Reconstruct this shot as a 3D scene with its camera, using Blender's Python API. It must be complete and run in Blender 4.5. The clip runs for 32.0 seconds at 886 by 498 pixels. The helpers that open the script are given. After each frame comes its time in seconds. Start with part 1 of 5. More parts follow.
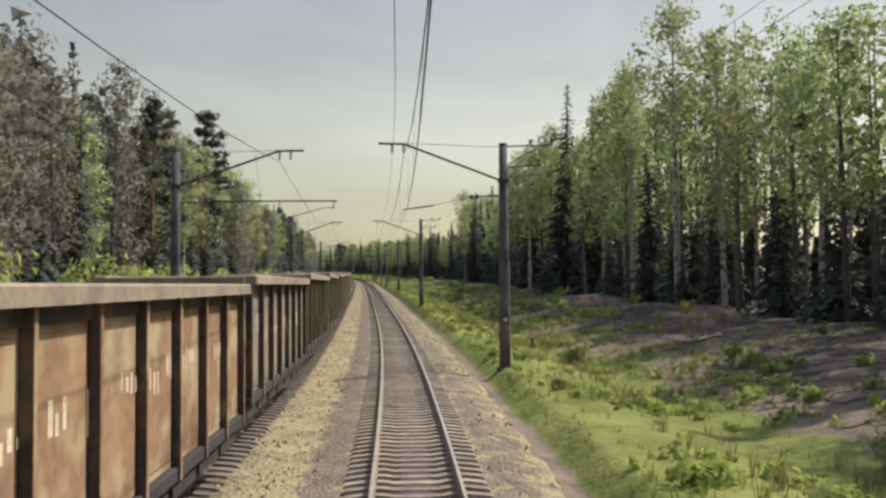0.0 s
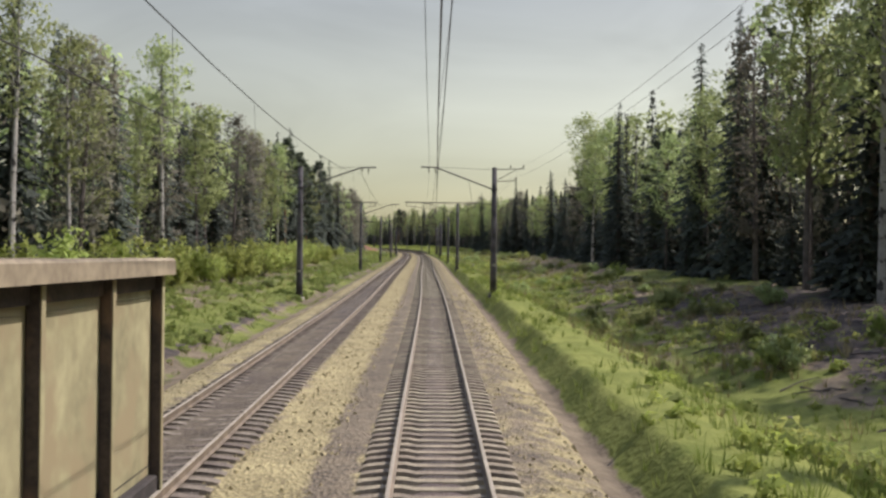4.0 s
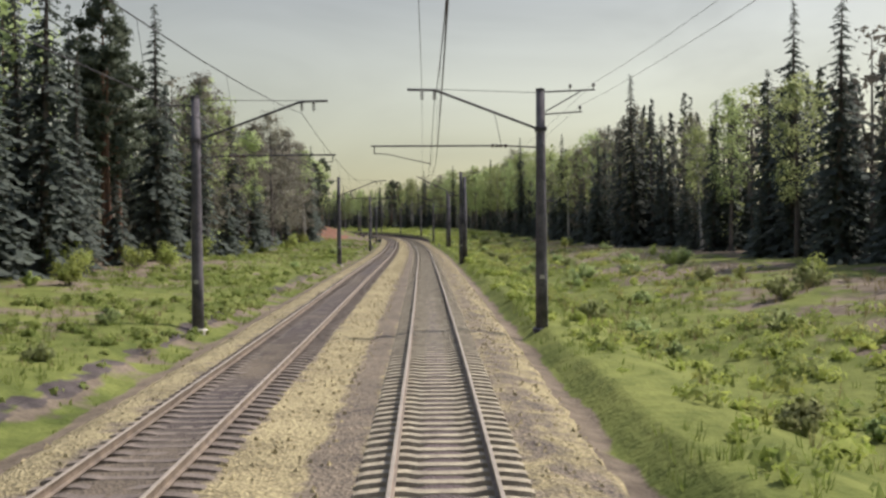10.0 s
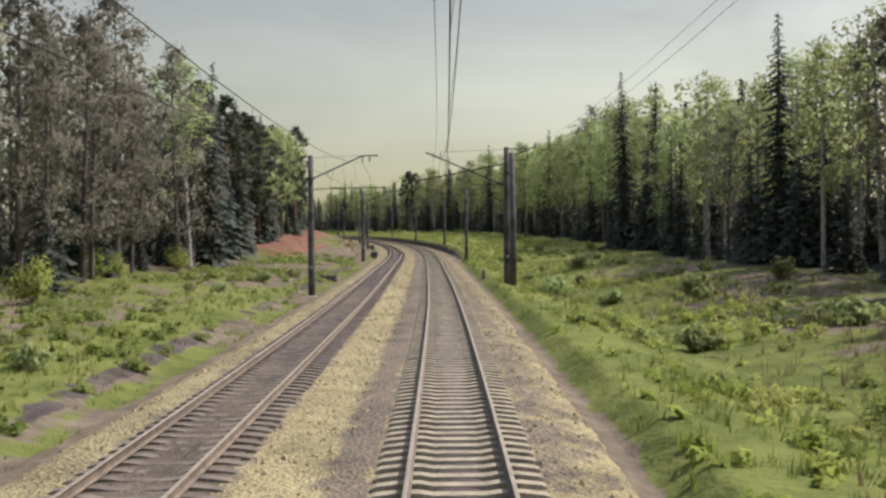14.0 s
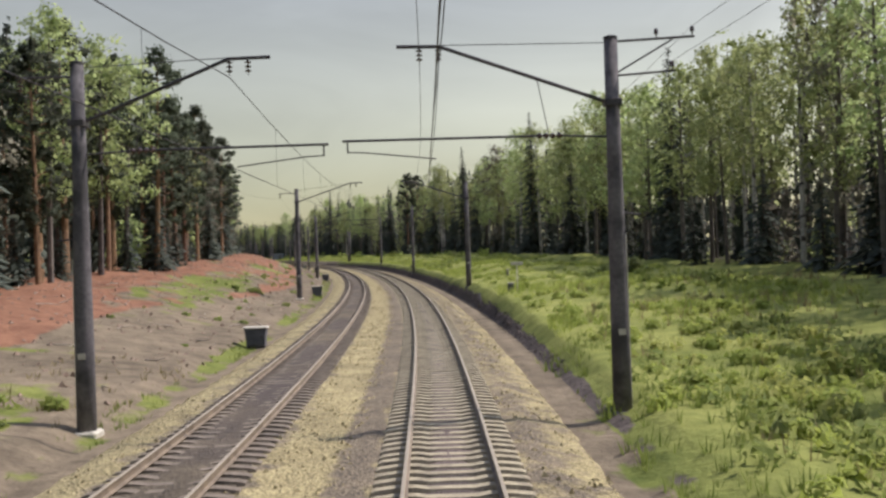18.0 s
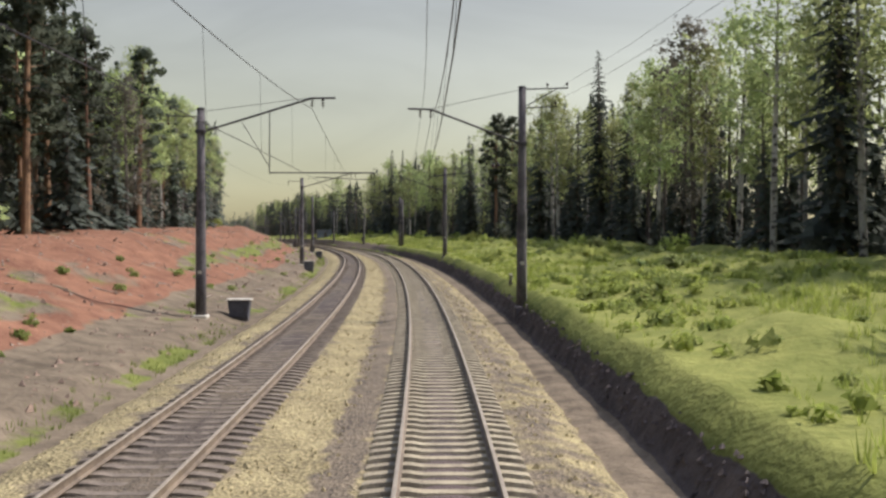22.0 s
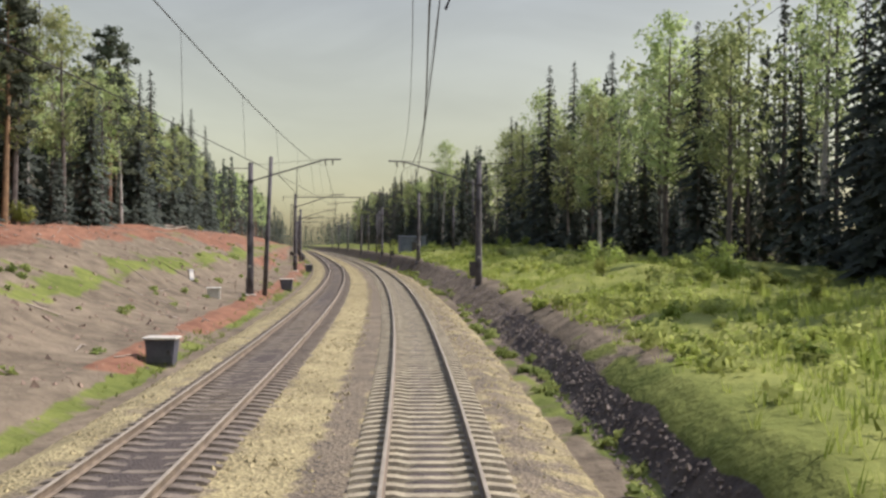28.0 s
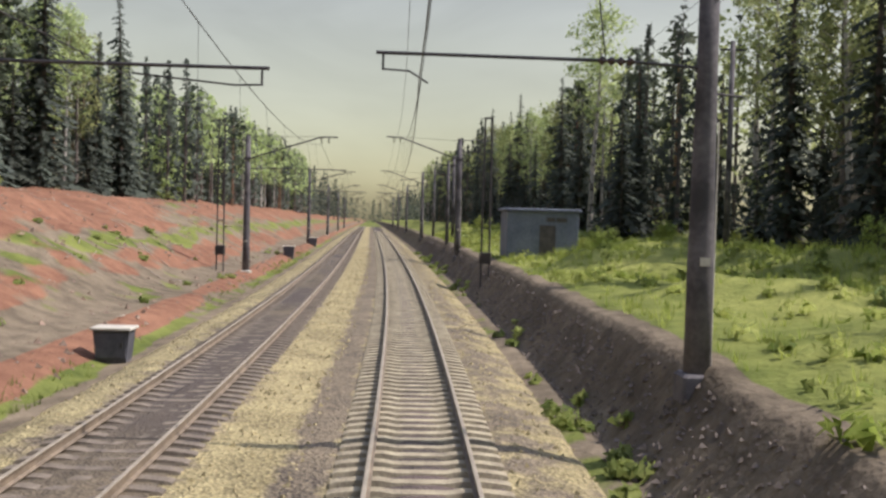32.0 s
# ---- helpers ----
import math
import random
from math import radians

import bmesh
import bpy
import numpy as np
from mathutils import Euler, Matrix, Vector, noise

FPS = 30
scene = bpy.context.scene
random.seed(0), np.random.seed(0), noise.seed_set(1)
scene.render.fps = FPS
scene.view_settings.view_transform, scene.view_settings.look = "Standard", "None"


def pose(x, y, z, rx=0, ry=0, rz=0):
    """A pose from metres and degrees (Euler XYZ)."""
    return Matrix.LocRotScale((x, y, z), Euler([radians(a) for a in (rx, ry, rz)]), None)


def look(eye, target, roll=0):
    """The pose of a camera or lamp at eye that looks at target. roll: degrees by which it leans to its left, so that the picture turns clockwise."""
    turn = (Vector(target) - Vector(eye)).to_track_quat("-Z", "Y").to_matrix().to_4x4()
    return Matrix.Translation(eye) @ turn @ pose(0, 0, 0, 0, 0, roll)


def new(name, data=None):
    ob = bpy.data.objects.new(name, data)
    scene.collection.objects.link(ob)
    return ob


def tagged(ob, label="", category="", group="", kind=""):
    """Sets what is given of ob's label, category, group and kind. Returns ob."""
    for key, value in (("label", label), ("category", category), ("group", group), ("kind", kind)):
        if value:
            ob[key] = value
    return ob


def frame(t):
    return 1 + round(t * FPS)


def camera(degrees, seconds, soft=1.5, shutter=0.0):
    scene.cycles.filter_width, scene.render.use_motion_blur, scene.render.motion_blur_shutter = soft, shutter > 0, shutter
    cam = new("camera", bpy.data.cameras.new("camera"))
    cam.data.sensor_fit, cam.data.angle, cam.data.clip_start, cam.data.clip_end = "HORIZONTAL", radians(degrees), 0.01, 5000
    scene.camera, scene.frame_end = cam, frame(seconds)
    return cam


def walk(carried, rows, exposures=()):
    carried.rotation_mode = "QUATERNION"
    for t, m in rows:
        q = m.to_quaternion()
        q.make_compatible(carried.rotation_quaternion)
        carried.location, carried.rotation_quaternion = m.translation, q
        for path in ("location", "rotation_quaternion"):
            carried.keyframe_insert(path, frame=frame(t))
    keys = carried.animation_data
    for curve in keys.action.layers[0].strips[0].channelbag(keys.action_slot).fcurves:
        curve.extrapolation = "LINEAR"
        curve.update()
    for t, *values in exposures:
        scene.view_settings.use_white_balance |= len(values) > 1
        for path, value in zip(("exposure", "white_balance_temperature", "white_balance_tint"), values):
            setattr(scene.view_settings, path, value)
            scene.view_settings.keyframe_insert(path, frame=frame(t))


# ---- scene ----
# ---------------------------------------------------------------- the line in plan and height
# s: metres along the right-hand track, l: metres to the right of it, z: metres above its rail heads.
BEND_S = np.arange(-40, 1100, 40.0)
BEND = np.array([.78, .78, .78, .16, -.19, .38, -.11, -.08, .24, -.05, .22, .46, -.14, .96, 1.08, .94, .97, 1.0, 1.41,
                 .91, .91, 1.0, .45, .1, 0, 0, 0, 0, 0]) * 1e-3
RISE_S = np.arange(-80, 1400, 80.0)
RISE = np.array([-1.14, 0, 1.16, 2.38, 3.49, 4.61, 5.49, 6.33, 7.35, 8.57, 9.38, 9.97, 10.45, 10.8, 11.0, 11.1, 11.1, 11.1, 11.1])
GRID = np.arange(-300, 3000, 2.0)
_bend = np.where((GRID < 1080), np.interp(GRID, BEND_S, BEND), 0.0)
_bend[GRID < -40] = 0.0
HEAD = np.cumsum(_bend) * 2
HEAD -= np.interp(0, GRID, HEAD)
LINE_X, LINE_Y = np.cumsum(-np.sin(HEAD)) * 2, np.cumsum(np.cos(HEAD)) * 2
LINE_X -= np.interp(0, GRID, LINE_X)
LINE_Y -= np.interp(0, GRID, LINE_Y)
LINE_Z = np.convolve(np.pad(np.interp(GRID, RISE_S, RISE), 10, "edge"), np.ones(21) / 21, "valid")


def at(s, l, z):
    """World places for places along the line; takes arrays."""
    h = np.interp(s, GRID, HEAD)
    return np.stack(np.broadcast_arrays(np.interp(s, GRID, LINE_X) + np.cos(h) * l, np.interp(s, GRID, LINE_Y) + np.sin(h) * l,
                                        np.interp(s, GRID, LINE_Z) + z), -1)


def heading(s):
    return float(np.interp(s, GRID, HEAD))


def stand(s, l, z, turn=0.0, tilt=0.0, lean=0.0):
    """Pose of a thing that stands beside the line: its y runs along the line, its x to the right."""
    p = at(s, l, z)
    return pose(p[0], p[1], p[2], tilt, lean, math.degrees(heading(s)) + turn)


# ---------------------------------------------------------------- camera
EYE_L, EYE_H = -0.207, 3.763
# seconds, metres along the line, yaw to the left, pitch, roll
ROWS = [
    (0, 0.00, -2.01, 2.18, -0.45), (0.5, 12.30, -1.57, 0.91, -0.55), (1, 24.61, -1.06, -0.06, 0.00), (1.5, 36.94, -0.42, -0.15, 0.11),
    (2, 49.33, 0.35, -0.14, 0.61), (2.5, 61.80, 1.32, 0.05, -0.01), (3, 74.44, 2.66, 0.42, 0.22), (3.5, 87.21, 1.99, 0.34, 1.43),
    (4, 99.95, 2.03, 0.41, 0.62), (4.5, 112.67, 2.00, 0.47, 0.16), (5, 125.35, 1.91, 0.53, -0.20), (5.5, 138.00, 1.93, 0.59, -0.69),
    (6, 150.60, 2.33, 0.71, -0.58), (6.5, 163.19, 2.40, 1.03, -1.40), (7, 175.73, 2.03, 0.91, -1.33), (7.5, 188.19, 1.95, 1.01, -1.49),
    (8, 200.54, 2.60, 0.47, -1.14), (8.5, 212.84, 2.65, -0.04, -0.58), (9, 225.21, 1.92, -0.80, -0.03), (9.5, 237.59, 1.61, -1.16, -0.39),
    (10, 249.89, 2.18, -0.80, -0.50), (10.5, 261.99, 2.87, -0.31, -0.87), (11, 274.00, 2.45, -0.32, -0.59), (11.5, 286.03, 2.89, -0.79, -0.50),
    (12, 298.10, 3.37, -0.94, -0.86), (12.5, 310.26, 3.00, -0.90, -1.00), (13, 322.53, 3.02, -0.82, -0.87), (13.5, 334.74, 3.61, -0.67, -1.03),
    (14, 346.99, 3.70, -0.64, -0.49), (14.5, 359.24, 3.85, -0.61, -0.22), (15, 371.48, 4.05, -0.58, -0.08), (15.5, 383.68, 4.30, -0.56, 0.01),
    (16, 395.82, 3.99, -0.46, -0.98), (16.5, 407.91, 3.66, 0.03, -1.10), (17, 419.96, 3.96, 0.33, -1.44), (17.5, 432.00, 4.12, 0.59, -1.86),
    (18, 444.05, 4.22, 0.66, -1.87), (18.5, 456.12, 4.15, 0.52, -1.44), (19, 468.22, 4.13, 0.47, -1.19), (19.5, 480.29, 5.23, -0.06, -0.95),
    (20, 492.37, 6.59, -0.07, -0.90), (20.5, 504.37, 6.29, 0.29, 0.07), (21, 516.40, 6.30, -0.09, 0.33), (21.5, 528.52, 7.49, -0.66, 0.37),
    (22, 540.77, 9.39, -0.46, 0.14), (22.5, 553.14, 9.80, -0.06, 0.10), (23, 565.55, 10.24, 0.08, 0.01), (23.5, 578.13, 10.85, -0.07, 0.22),
    (24, 590.81, 11.65, -0.64, 0.10), (24.5, 603.56, 12.41, -0.73, 0.18), (25, 616.23, 13.16, -0.97, 0.49), (25.5, 628.85, 13.81, -0.74, -0.14),
    (26, 641.40, 14.52, -0.57, -0.04), (26.5, 653.87, 15.28, -0.40, 0.04), (27, 666.27, 16.13, -0.24, 0.14), (27.5, 678.58, 17.06, -0.08, 0.32),
    (28, 690.79, 17.71, -0.16, 0.30), (28.5, 702.99, 18.21, -0.00, 0.70), (29, 715.14, 19.00, 0.05, 0.44), (29.5, 727.20, 19.71, -0.13, 0.64),
    (30, 739.08, 19.98, -0.33, 0.69), (30.5, 751.00, 20.12, -0.24, 0.82), (31, 762.96, 20.56, -0.36, 1.18), (31.5, 774.97, 21.85, -1.09, 1.01),
    (32, 787.05, 22.48, -1.70, 1.51),
]
cam = camera(51.0, 32.0, soft=2.7)


def eye_pose(s, yaw, pitch, roll):
    y, p, r = radians(yaw), radians(pitch), radians(roll)
    ahead = Vector((-math.sin(y) * math.cos(p), math.cos(y) * math.cos(p), math.sin(p)))
    level = Vector((math.cos(y), math.sin(y), 0))
    above = level.cross(ahead)
    right, up = level * math.cos(r) + above * math.sin(r), above * math.cos(r) - level * math.sin(r)
    m = Matrix((right, up, -ahead)).transposed().to_4x4()
    return Matrix.Translation(Vector(at(s, EYE_L, EYE_H))) @ m


walk(cam, [(t, eye_pose(s, y, p, r)) for t, s, y, p, r in ROWS], exposures=[(0.0, 0.23, 6500, 13), (7.0, 0.18, 6500, 13), (14.0, 0.18, 6500, 13), (21.0, 0.23, 6500, 13), (28.0, 0.3, 6500, 13), (32.0, 0.32, 6500, 13)])

# ---------------------------------------------------------------- world, sun
SUN_DIR = Vector((math.cos(radians(24)), math.sin(radians(24)), 0)) * math.cos(radians(51)) + Vector((0, 0, math.sin(radians(51))))
world = bpy.data.worlds.new("sky")
scene.world = world
world.use_nodes = True
wn = world.node_tree.nodes
sky = wn.new("ShaderNodeTexSky")
sky.sky_type, sky.sun_disc = "NISHITA", False
sky.sun_elevation, sky.sun_rotation = radians(51), math.atan2(SUN_DIR.x, SUN_DIR.y)
sky.air_density, sky.dust_density, sky.ozone_density = 1.0, 1.8, 1.0
hazy = wn.new("ShaderNodeHueSaturation")  # a milky spring sky
hazy.inputs["Saturation"].default_value, hazy.inputs["Value"].default_value = 0.42, 1.0
warm = wn.new("ShaderNodeMix")
warm.data_type, warm.blend_type = "RGBA", "MULTIPLY"
warm.inputs[0].default_value = 1.0
links = world.node_tree.links
way = wn.new("ShaderNodeTexCoord")
height = wn.new("ShaderNodeSeparateXYZ")
links.new(way.outputs["Generated"], height.inputs[0])
haze = wn.new("ShaderNodeValToRGB")  # cream haze low down; overhead, out of view, brightened blue to fill the shade
haze.color_ramp.elements[0].position, haze.color_ramp.elements[0].color = 0.02, (1.08, 1.0, 0.66, 1)
haze.color_ramp.elements[1].position, haze.color_ramp.elements[1].color = 1.0, (1.3, 1.42, 1.85, 1)
for where, colour in ((0.12, (0.99, 0.95, 0.73, 1)), (0.30, (0.85, 0.85, 0.79, 1)), (0.55, (1.06, 1.12, 1.25, 1))):
    haze.color_ramp.elements.new(where).color = colour
links.new(height.outputs[2], haze.inputs[0])
wisps = wn.new("ShaderNodeTexNoise")
wisps.inputs["Scale"].default_value, wisps.inputs["Detail"].default_value, wisps.inputs["Distortion"].default_value = 3.2, 6.0, 0.8
stretch = wn.new("ShaderNodeMapping")
stretch.inputs["Scale"].default_value = (1.0, 1.0, 3.0)
links.new(way.outputs["Generated"], stretch.inputs[0])
links.new(stretch.outputs[0], wisps.inputs["Vector"])
thin = wn.new("ShaderNodeMapRange")
thin.inputs["From Min"].default_value, thin.inputs["From Max"].default_value = 0.35, 0.75
thin.inputs["To Min"].default_value, thin.inputs["To Max"].default_value = 0.94, 1.17
links.new(wisps.outputs["Fac"], thin.inputs["Value"])
cloud = wn.new("ShaderNodeVectorMath")
cloud.operation = "SCALE"
links.new(haze.outputs[0], cloud.inputs[0])
links.new(thin.outputs[0], cloud.inputs["Scale"])
links.new(sky.outputs[0], hazy.inputs["Color"])
links.new(hazy.outputs[0], warm.inputs[6])
links.new(cloud.outputs[0], warm.inputs[7])
wn["Background"].inputs["Strength"].default_value = 0.115
world.node_tree.links.new(warm.outputs[2], wn["Background"].inputs["Color"])
sun = new("sun", bpy.data.lights.new("sun", "SUN"))
sun.data.energy, sun.data.angle, sun.data.color = 4.15, radians(0.6), (1.0, 0.915, 0.86)
sun.matrix_world = look((0, 0, 60), Vector((0, 0, 60)) - SUN_DIR)

# ---------------------------------------------------------------- materials
def material(name, dark, light, size=4.0, rough=0.8, metal=0.0, bump=0.3, fine=8.0, grit=0.02, var=0.0, third=None, third_size=0.6,
             third_at=0.55, third_soft=0.12, leaf=0.0, gen=False, cells=0.0):
    """Two colours mixed by noise at two scales, a third in stains, bump from the finer noise. Sizes are cycles per metre."""
    m = bpy.data.materials.new(name)
    m.use_nodes = True
    nt = m.node_tree
    n, lk = nt.nodes, nt.links
    bsdf = n["Principled BSDF"]
    geo = n.new("ShaderNodeTexCoord" if gen else "ShaderNodeNewGeometry")
    src = geo.outputs["Object"] if gen else geo.outputs["Position"]

    def noise_node(scale, detail=4.0):
        t = n.new("ShaderNodeTexNoise")
        t.inputs["Scale"].default_value, t.inputs["Detail"].default_value = scale, detail
        lk.new(src, t.inputs["Vector"])
        return t.outputs["Fac"]

    def ramp(fac, a, b, lo=0.35, hi=0.65):
        r = n.new("ShaderNodeValToRGB")
        r.color_ramp.elements[0].position, r.color_ramp.elements[1].position = lo, hi
        r.color_ramp.elements[0].color, r.color_ramp.elements[1].color = (*a, 1), (*b, 1)
        lk.new(fac, r.inputs[0])
        return r.outputs[0]

    def mix(fac, a, b, how="MIX"):
        x = n.new("ShaderNodeMix")
        x.data_type, x.blend_type = "RGBA", how
        for value, k in ((fac, 0), (a, 6), (b, 7)):
            if hasattr(value, "node"):
                lk.new(value, x.inputs[k])
            else:
                x.inputs[k].default_value = value if k == 0 else (*value, 1)
        return x.outputs[2]

    fine_fac = noise_node(size * fine, 3.0)
    if cells:
        v = n.new("ShaderNodeTexVoronoi")
        v.inputs["Scale"].default_value = cells
        lk.new(src, v.inputs["Vector"])
        bw = n.new("ShaderNodeSeparateColor")
        lk.new(v.outputs["Color"], bw.inputs[0])
        col = ramp(bw.outputs[0], dark, light, 0.0, 1.0)
        height = v.outputs["Distance"]
        big = noise_node(size, 5.0)
        col = mix(0.5, col, ramp(big, tuple(0.75 * c for c in dark), light), "MIX")
    else:
        col = mix(0.4, ramp(noise_node(size, 5.0), dark, light), ramp(fine_fac, dark, light))
        height = fine_fac
    if third is not None:
        lo = third_at - third_soft / 2
        col = mix(ramp(noise_node(third_size, 6.0), (0, 0, 0), (1, 1, 1), lo, lo + third_soft), col, third)
    if var:
        info = n.new("ShaderNodeObjectInfo")
        hsv = n.new("ShaderNodeHueSaturation")
        mr = n.new("ShaderNodeMapRange")
        mr.inputs["To Min"].default_value, mr.inputs["To Max"].default_value = 1 - var, 1 + var
        lk.new(info.outputs["Random"], mr.inputs["Value"])
        lk.new(mr.outputs[0], hsv.inputs["Value"])
        hue = n.new("ShaderNodeMapRange")
        hue.inputs["To Min"].default_value, hue.inputs["To Max"].default_value = 0.5 - var * 0.06, 0.5 + var * 0.06
        lk.new(info.outputs["Random"], hue.inputs["Value"])
        lk.new(hue.outputs[0], hsv.inputs["Hue"])
        lk.new(col, hsv.inputs["Color"])
        col = hsv.outputs[0]
    lk.new(col, bsdf.inputs["Base Color"])
    bsdf.inputs["Roughness"].default_value, bsdf.inputs["Metallic"].default_value = rough, metal
    if leaf:
        bsdf.inputs["Specular IOR Level"].default_value = 0.15
        tr = n.new("ShaderNodeBsdfTranslucent")
        lk.new(col, tr.inputs["Color"])
        ms = n.new("ShaderNodeMixShader")
        ms.inputs[0].default_value = leaf
        lk.new(bsdf.outputs[0], ms.inputs[1])
        lk.new(tr.outputs[0], ms.inputs[2])
        lk.new(ms.outputs[0], n["Material Output"].inputs["Surface"])
    elif bump:
        b = n.new("ShaderNodeBump")
        b.inputs["Strength"].default_value, b.inputs["Distance"].default_value = bump, grit
        lk.new(height, b.inputs["Height"])
        lk.new(b.outputs[0], bsdf.inputs["Normal"])
    return m


M_BALLAST_DIRTY = material("oiled ballast", (0.036, 0.029, 0.026), (0.12, 0.096, 0.078), size=0.6, rough=0.95, bump=0.8, grit=0.04, cells=19.0,
                           third=(0.12, 0.09, 0.08), third_size=0.3, third_at=0.55, third_soft=0.2)
M_SLEEPER = material("concrete sleeper", (0.165, 0.137, 0.1), (0.38, 0.322, 0.222), size=3.0, rough=0.9, bump=0.4, grit=0.01, var=0.22)
M_SLEEPER_OLD = material("oil-stained sleeper", (0.10, 0.082, 0.064), (0.24, 0.2, 0.15), size=3.0, rough=0.9, bump=0.4, grit=0.01, var=0.22)
M_RAIL = material("rail steel", (0.12, 0.094, 0.068), (0.27, 0.213, 0.15), size=3.0, rough=0.7, metal=0.1, bump=0.2, grit=0.005)
M_RAIL_TOP = material("worn rail head", (0.37, 0.315, 0.235), (0.53, 0.46, 0.35), size=2.0, rough=0.5, metal=0.55, bump=0.05, grit=0.002)
M_POLE = material("weathered concrete", (0.065, 0.06, 0.066), (0.155, 0.145, 0.148), size=1.2, rough=0.92, bump=0.3, grit=0.01,
                  third=(0.05, 0.048, 0.05), third_size=1.1, third_at=0.58)
M_STEEL = material("painted steel", (0.035, 0.035, 0.04), (0.09, 0.08, 0.08), size=4.0, rough=0.6, metal=0.4, bump=0.2, grit=0.004)
M_WIRE = material("tarnished copper wire", (0.03, 0.028, 0.03), (0.07, 0.06, 0.06), size=2.0, rough=0.55, metal=0.6, bump=0.0)
M_GLAZE = material("insulator glaze", (0.03, 0.02, 0.02), (0.08, 0.05, 0.04), size=8.0, rough=0.25, bump=0.0)
M_TRUNK = material("dark bark", (0.065, 0.055, 0.05), (0.165, 0.138, 0.12), size=2.0, rough=0.95, bump=0.8, grit=0.03, var=0.2)
M_PINE_TRUNK = material("pine bark", (0.12, 0.07, 0.045), (0.27, 0.16, 0.09), size=2.0, rough=0.95, bump=0.8, grit=0.03, var=0.2)
M_BIRCH_TRUNK = material("birch bark", (0.24, 0.225, 0.2), (0.46, 0.44, 0.39), size=1.2, rough=0.8, bump=0.3, grit=0.01,
                         third=(0.05, 0.045, 0.04), third_size=2.2, third_at=0.58, third_soft=0.05)
M_SPRUCE = material("spruce needles", (0.056, 0.07, 0.061), (0.12, 0.138, 0.106), size=0.9, rough=0.8, leaf=0.35, var=0.3)
M_PINE = material("pine needles", (0.05, 0.066, 0.045), (0.115, 0.132, 0.085), size=0.9, rough=0.8, leaf=0.35, var=0.3)
M_LEAF = material("fresh leaves", (0.255, 0.31, 0.12), (0.48, 0.535, 0.25), size=0.8, rough=0.65, leaf=0.66, var=0.3)
M_LEAF_DULL = material("budding twigs", (0.14, 0.135, 0.108), (0.29, 0.272, 0.205), size=0.8, rough=0.8, leaf=0.5, var=0.3)
M_BUSH = material("bush leaves", (0.25, 0.31, 0.07), (0.50, 0.55, 0.18), size=1.2, rough=0.65, leaf=0.6, var=0.25)
M_GRASS = material("grass blades", (0.115, 0.165, 0.035), (0.30, 0.345, 0.095), size=0.7, rough=0.7, leaf=0.5)
M_LUSH = material("lush grass blades", (0.20, 0.27, 0.05), (0.44, 0.49, 0.13), size=0.5, rough=0.7, leaf=0.55)
M_STRAW = material("dry grass", (0.20, 0.17, 0.08), (0.38, 0.33, 0.17), size=0.7, rough=0.8, leaf=0.3)
M_BOX = material("cabinet paint", (0.05, 0.045, 0.045), (0.11, 0.095, 0.09), size=3.0, rough=0.8, bump=0.2, grit=0.005, var=0.15)
M_LID = material("pale lid", (0.40, 0.38, 0.32), (0.58, 0.55, 0.46), size=3.0, rough=0.8, bump=0.2, grit=0.005)
M_WHITE = material("faded white paint", (0.42, 0.40, 0.34), (0.70, 0.67, 0.58), size=4.0, rough=0.8, bump=0.1, grit=0.003)
M_COAL = material("coal load", (0.015, 0.015, 0.017), (0.09, 0.085, 0.085), size=1.5, rough=0.8, bump=1.0, grit=0.06, cells=9.0)
M_UNDER = material("grimy underframe", (0.02, 0.018, 0.018), (0.06, 0.05, 0.045), size=3.0, rough=0.9, bump=0.3, grit=0.01)
M_HUT = material("grey metal sheet", (0.1, 0.12, 0.165), (0.18, 0.205, 0.26), size=1.0, rough=0.7, bump=0.1, grit=0.004)
M_TIMBER = material("fallen timber", (0.20, 0.16, 0.12), (0.45, 0.40, 0.32), size=2.0, rough=0.9, bump=0.5, grit=0.02, var=0.2)
M_RUBBLE = material("rubble stone", (0.14, 0.122, 0.1), (0.34, 0.295, 0.235), size=1.5, rough=0.95, bump=0.6, grit=0.02, var=0.35)


